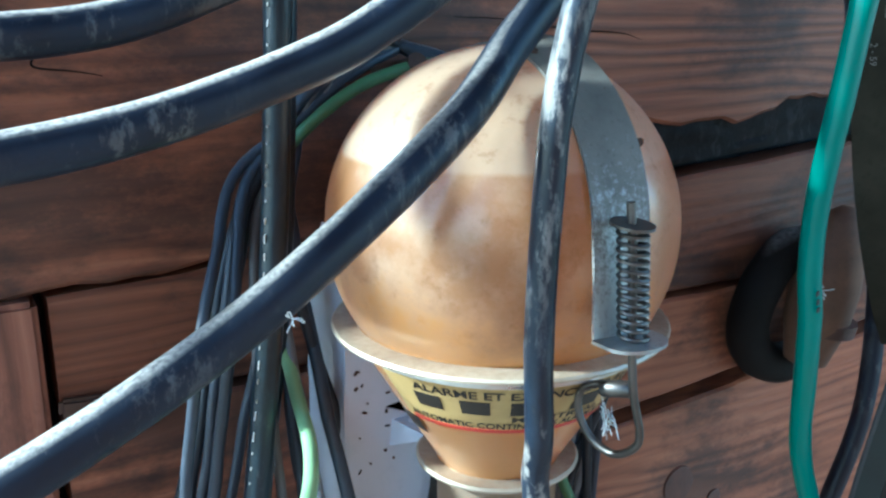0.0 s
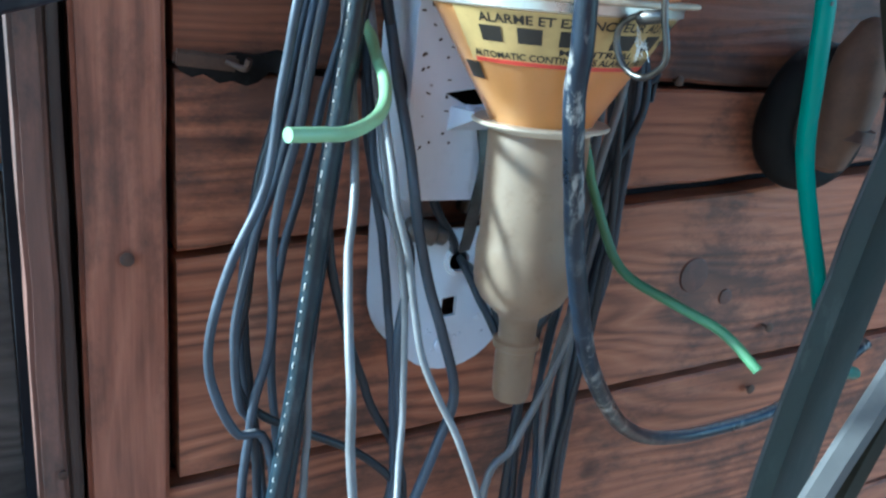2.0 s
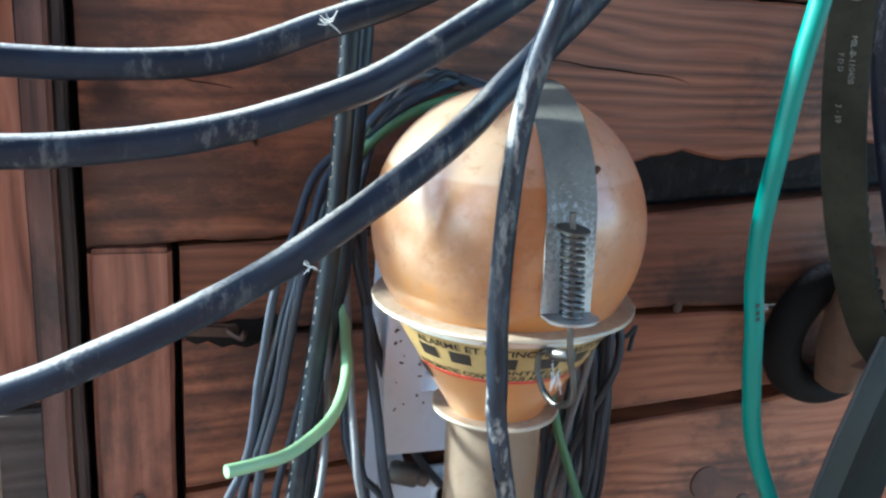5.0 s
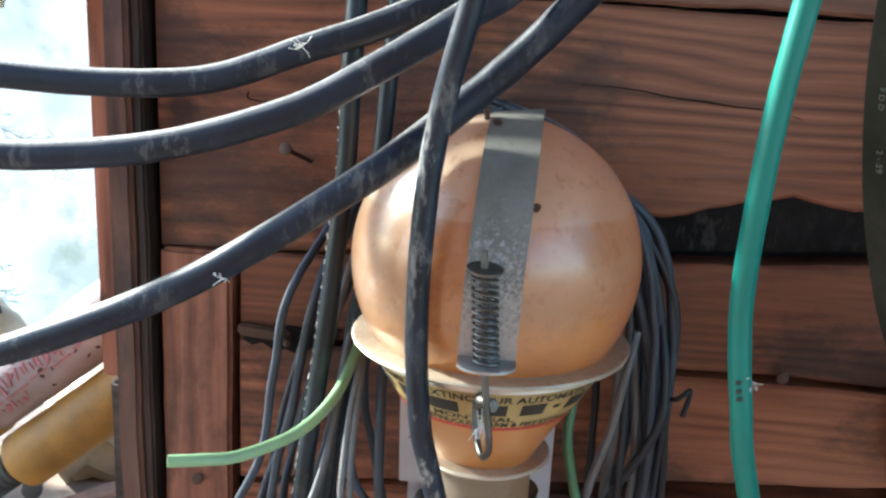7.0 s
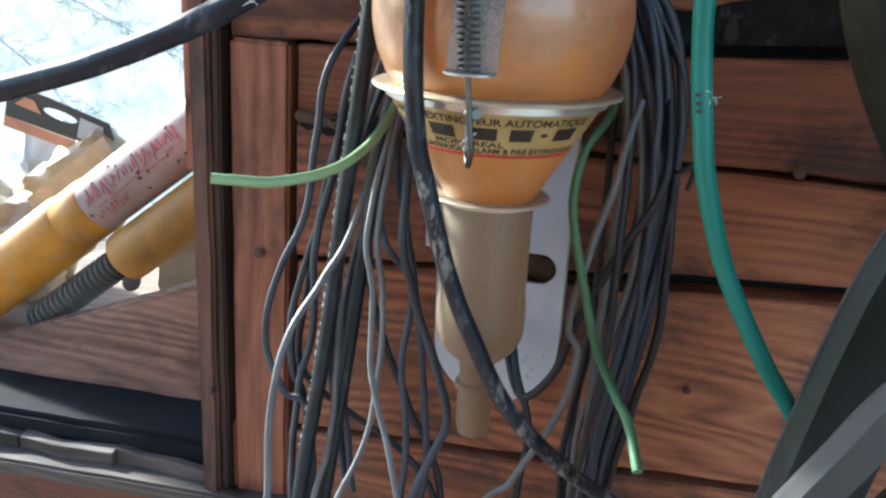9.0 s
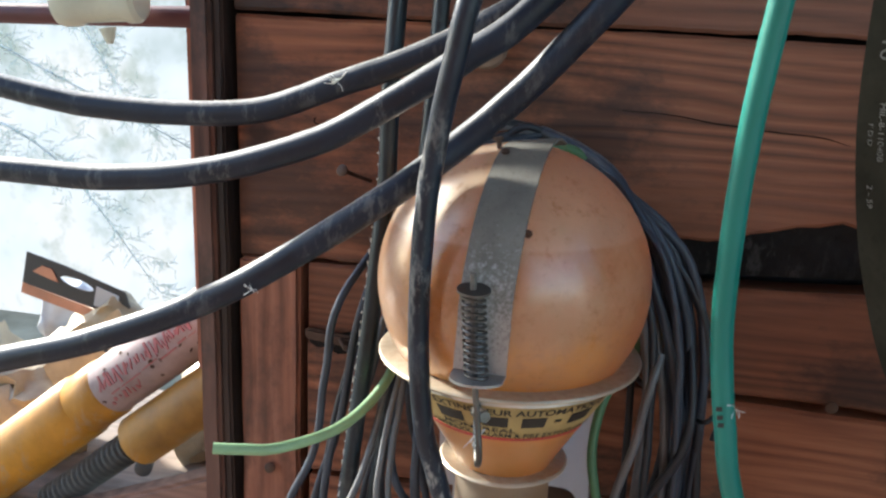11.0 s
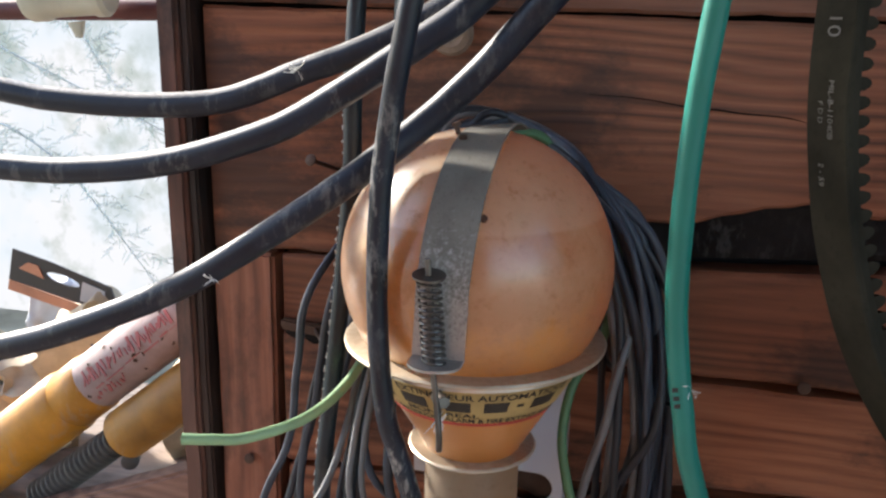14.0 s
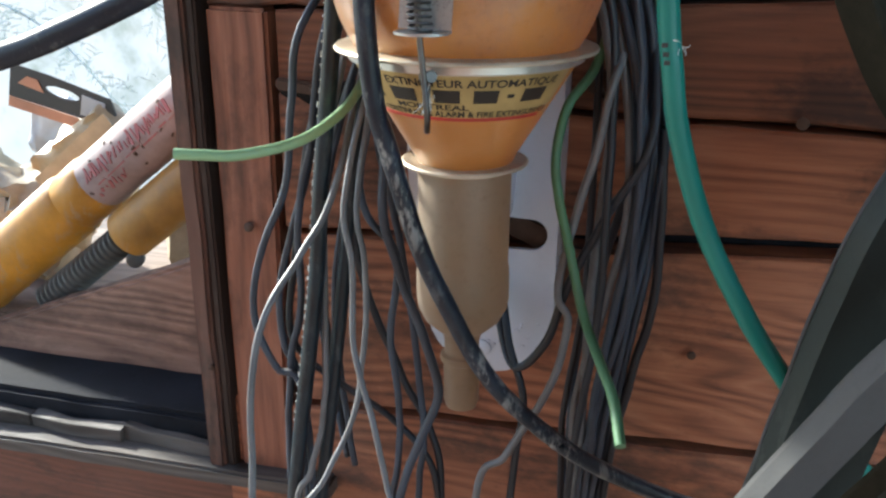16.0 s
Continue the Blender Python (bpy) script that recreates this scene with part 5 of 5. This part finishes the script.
part("hook", rope([(0.078, 0.45, 1.303), (0.086, 0.440, 1.300), (0.088, 0.436, 1.306)], 0.0022, 10, 8), RUST, knotty)
boss = tagged(part("coat_peg", along([(0.015, 0), (0.0165, 0.003), (0.0145, 0.008), (0.010, 0.0095), (0.007, 0.0075), (0.001, 0.007)], Vector((0.186, 0.4560, 1.540)), Vector((0, -1, 0)), 28), PEG), "worn round wooden peg head on the planks", "peg")

eye_hook = thing("screw_hook", "rusty screw hook with a pale tip behind the wire bundle", "hook")
part("boss", crumple((0.022, 0.014, 0.018), (0.308, 0.450, 1.318), (0, 15, 0), 33, 0.004), RUST, eye_hook)
part("hook", rope([(0.308, 0.446, 1.318), (0.312, 0.420, 1.316), (0.318, 0.402, 1.317), (0.3215, 0.392, 1.324), (0.3215, 0.389, 1.331)], 0.0022, 24, 8), BELT_GREY, eye_hook)
tie = tagged(part("wire_tie", rope([(0.352, 0.392, 1.300), (0.360, 0.382, 1.303), (0.368, 0.384, 1.309), (0.369, 0.388, 1.300), (0.366, 0.386, 1.289)], 0.0018, 30, 8), WIRE_BLACK), "twisted black wire tie round the bundle", "tie")

# cobweb tufts on cable and tube
rng = random.Random(31)


def tuft(name, at, size, count, text):
    f = []
    for k in range(count):
        d = Vector((rng.uniform(-1, 1), rng.uniform(-1, 0.2), rng.uniform(-1, 1))) * size
        q = Vector(at)
        f.append(rope([q, q + d * 0.5 + 0.2 * size * Vector((rng.uniform(-1, 1), 0, rng.uniform(-1, 1))), q + d], 0.00022, 5, 4))
    return tagged(part(name, joined(*f), PRINT), text, "cobweb", "cobweb tufts")


tuft("cobweb", (0.1193, 0.3265, 1.5185), 0.006, 14, "white cobweb tuft stuck on a black cable")
tuft("cobweb", (0.0972, 0.2520, 1.4055), 0.004, 8, "white cobweb tuft stuck under a black cable")
tuft("cobweb", (0.3610, 0.2460, 1.3730), 0.006, 10, "white cobweb tuft caught on the green tube")

# ---------- unseen shed shell and outdoors ---
# ceiling and east wall are out of view, added to limit the sky light
tagged(part("ceiling", block((2.4, 1.9, 0.05), (0.50, -0.42, 2.62), 0), LOW), "unseen dark plank ceiling added to hold off sky light", "ceiling", kind="structure")
tagged(part("wall_east", block((0.05, 0.40, 2.6), (1.66, 0.29, 1.30), 0), UPRIGHT_X), "unseen plain wooden wall added to close the right side", "wall", kind="structure")
# unseen wall, added so that the globe mirrors something dark in front
tagged(part("wall_south", block((2.15, 0.05, 2.6), (-0.225, -1.32, 1.30), 0), UPRIGHT_X), "unseen plain wall added behind the camera to darken the globe's reflection", "wall", kind="structure")
tagged(part("floor", block((3.3, 2.2, 0.04), (0.10, -0.62, 0.02), 0), SILL), "dusty wooden floor of the shed", "floor", kind="structure")
soil, soil_t, soil_b = shader("dry_ground", 0.9)
sv = coords(soil_t)
soil_t.links.new(ramp(soil_t, noise_of(soil_t, sv, 2.0, 8), [(0.3, (0.12, 0.11, 0.07)), (0.7, (0.42, 0.39, 0.30))]), soil_b.inputs["Base Color"])
ground = bmesh.new()
bmesh.ops.create_grid(ground, x_segments=2, y_segments=2, size=400)
tagged(part("ground", ground, soil), "dry pale grassy ground outside", "ground", kind="structure")

# glowing panel beyond the opening: the distance's brightness and haze are emitted colour
far, far_t, far_b = shader("glowing_distance", 1.0)
fv = coords(far_t)
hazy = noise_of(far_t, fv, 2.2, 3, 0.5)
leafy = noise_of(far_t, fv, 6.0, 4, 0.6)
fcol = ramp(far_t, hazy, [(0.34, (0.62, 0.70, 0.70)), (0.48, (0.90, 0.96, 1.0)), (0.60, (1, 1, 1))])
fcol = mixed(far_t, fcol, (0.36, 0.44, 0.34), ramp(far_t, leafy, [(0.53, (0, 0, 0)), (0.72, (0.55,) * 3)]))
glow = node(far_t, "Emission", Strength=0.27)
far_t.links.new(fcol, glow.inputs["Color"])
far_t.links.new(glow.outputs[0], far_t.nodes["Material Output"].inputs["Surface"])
tagged(part("backdrop", block((14, 0.05, 3.2), (-5.0, 3.6, 1.6), 0), far), "glowing panel painted as hazy sky and foliage beyond the opening", "backdrop", kind="structure")

# conifer boughs outside the opening; haze is put into their pale, half-clear colours
needles = plain("hazed_conifer_needles", (0.50, 0.56, 0.48), 0.7, 0, 0.25, 20)
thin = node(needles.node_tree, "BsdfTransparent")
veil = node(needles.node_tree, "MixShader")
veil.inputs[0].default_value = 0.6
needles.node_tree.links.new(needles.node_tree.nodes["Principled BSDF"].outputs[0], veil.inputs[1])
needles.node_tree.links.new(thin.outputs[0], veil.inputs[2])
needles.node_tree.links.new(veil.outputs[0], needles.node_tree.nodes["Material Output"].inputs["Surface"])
bark = plain("hazed_grey_bark", (0.55, 0.55, 0.50), 0.8, 0, 0.4, 20, 0.6)
tree = thing("conifer_tree", "green conifer with drooping twigs outside the opening, haze painted into its pale colour", "tree")
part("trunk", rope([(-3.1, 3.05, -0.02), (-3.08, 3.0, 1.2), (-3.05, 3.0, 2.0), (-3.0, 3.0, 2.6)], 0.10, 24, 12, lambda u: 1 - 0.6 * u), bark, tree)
rng = random.Random(17)
leaf = bmesh.new()
for k in range(3):
    z0 = 0.95 + 0.33 * k
    tip = Vector((-1.25 - rng.uniform(0, 0.45), 2.55 + rng.uniform(-0.25, 0.25), z0 - rng.uniform(0.15, 0.45)))
    limb = [Vector((-3.05, 3.0, z0 + 0.15)), Vector((-2.45, 2.85, z0 + 0.2)), Vector((-1.9, 2.7, z0 + 0.05)), tip]
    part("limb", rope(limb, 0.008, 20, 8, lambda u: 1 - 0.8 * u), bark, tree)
    line = spline(limb, 40)
    for q in line[12:]:
        for side in range(2):
            d = Vector((rng.uniform(-0.2, 1), rng.uniform(-0.6, 0.6), rng.uniform(-1, 0.35))).normalized() * rng.uniform(0.06, 0.20)
            for m in range(9):
                p = q + d * (m / 8)
                n = (d.normalized() * 0.6 + Vector((rng.uniform(-1, 1), rng.uniform(-1, 1), rng.uniform(-1, 1)))).normalized() * 0.040
                w = n.cross(Vector((0.2, 1, 0.1))).normalized() * 0.0055
                leaf.faces.new([leaf.verts.new(c) for c in (p - w, p + w, p + n + w * 0.3, p + n - w * 0.3)])
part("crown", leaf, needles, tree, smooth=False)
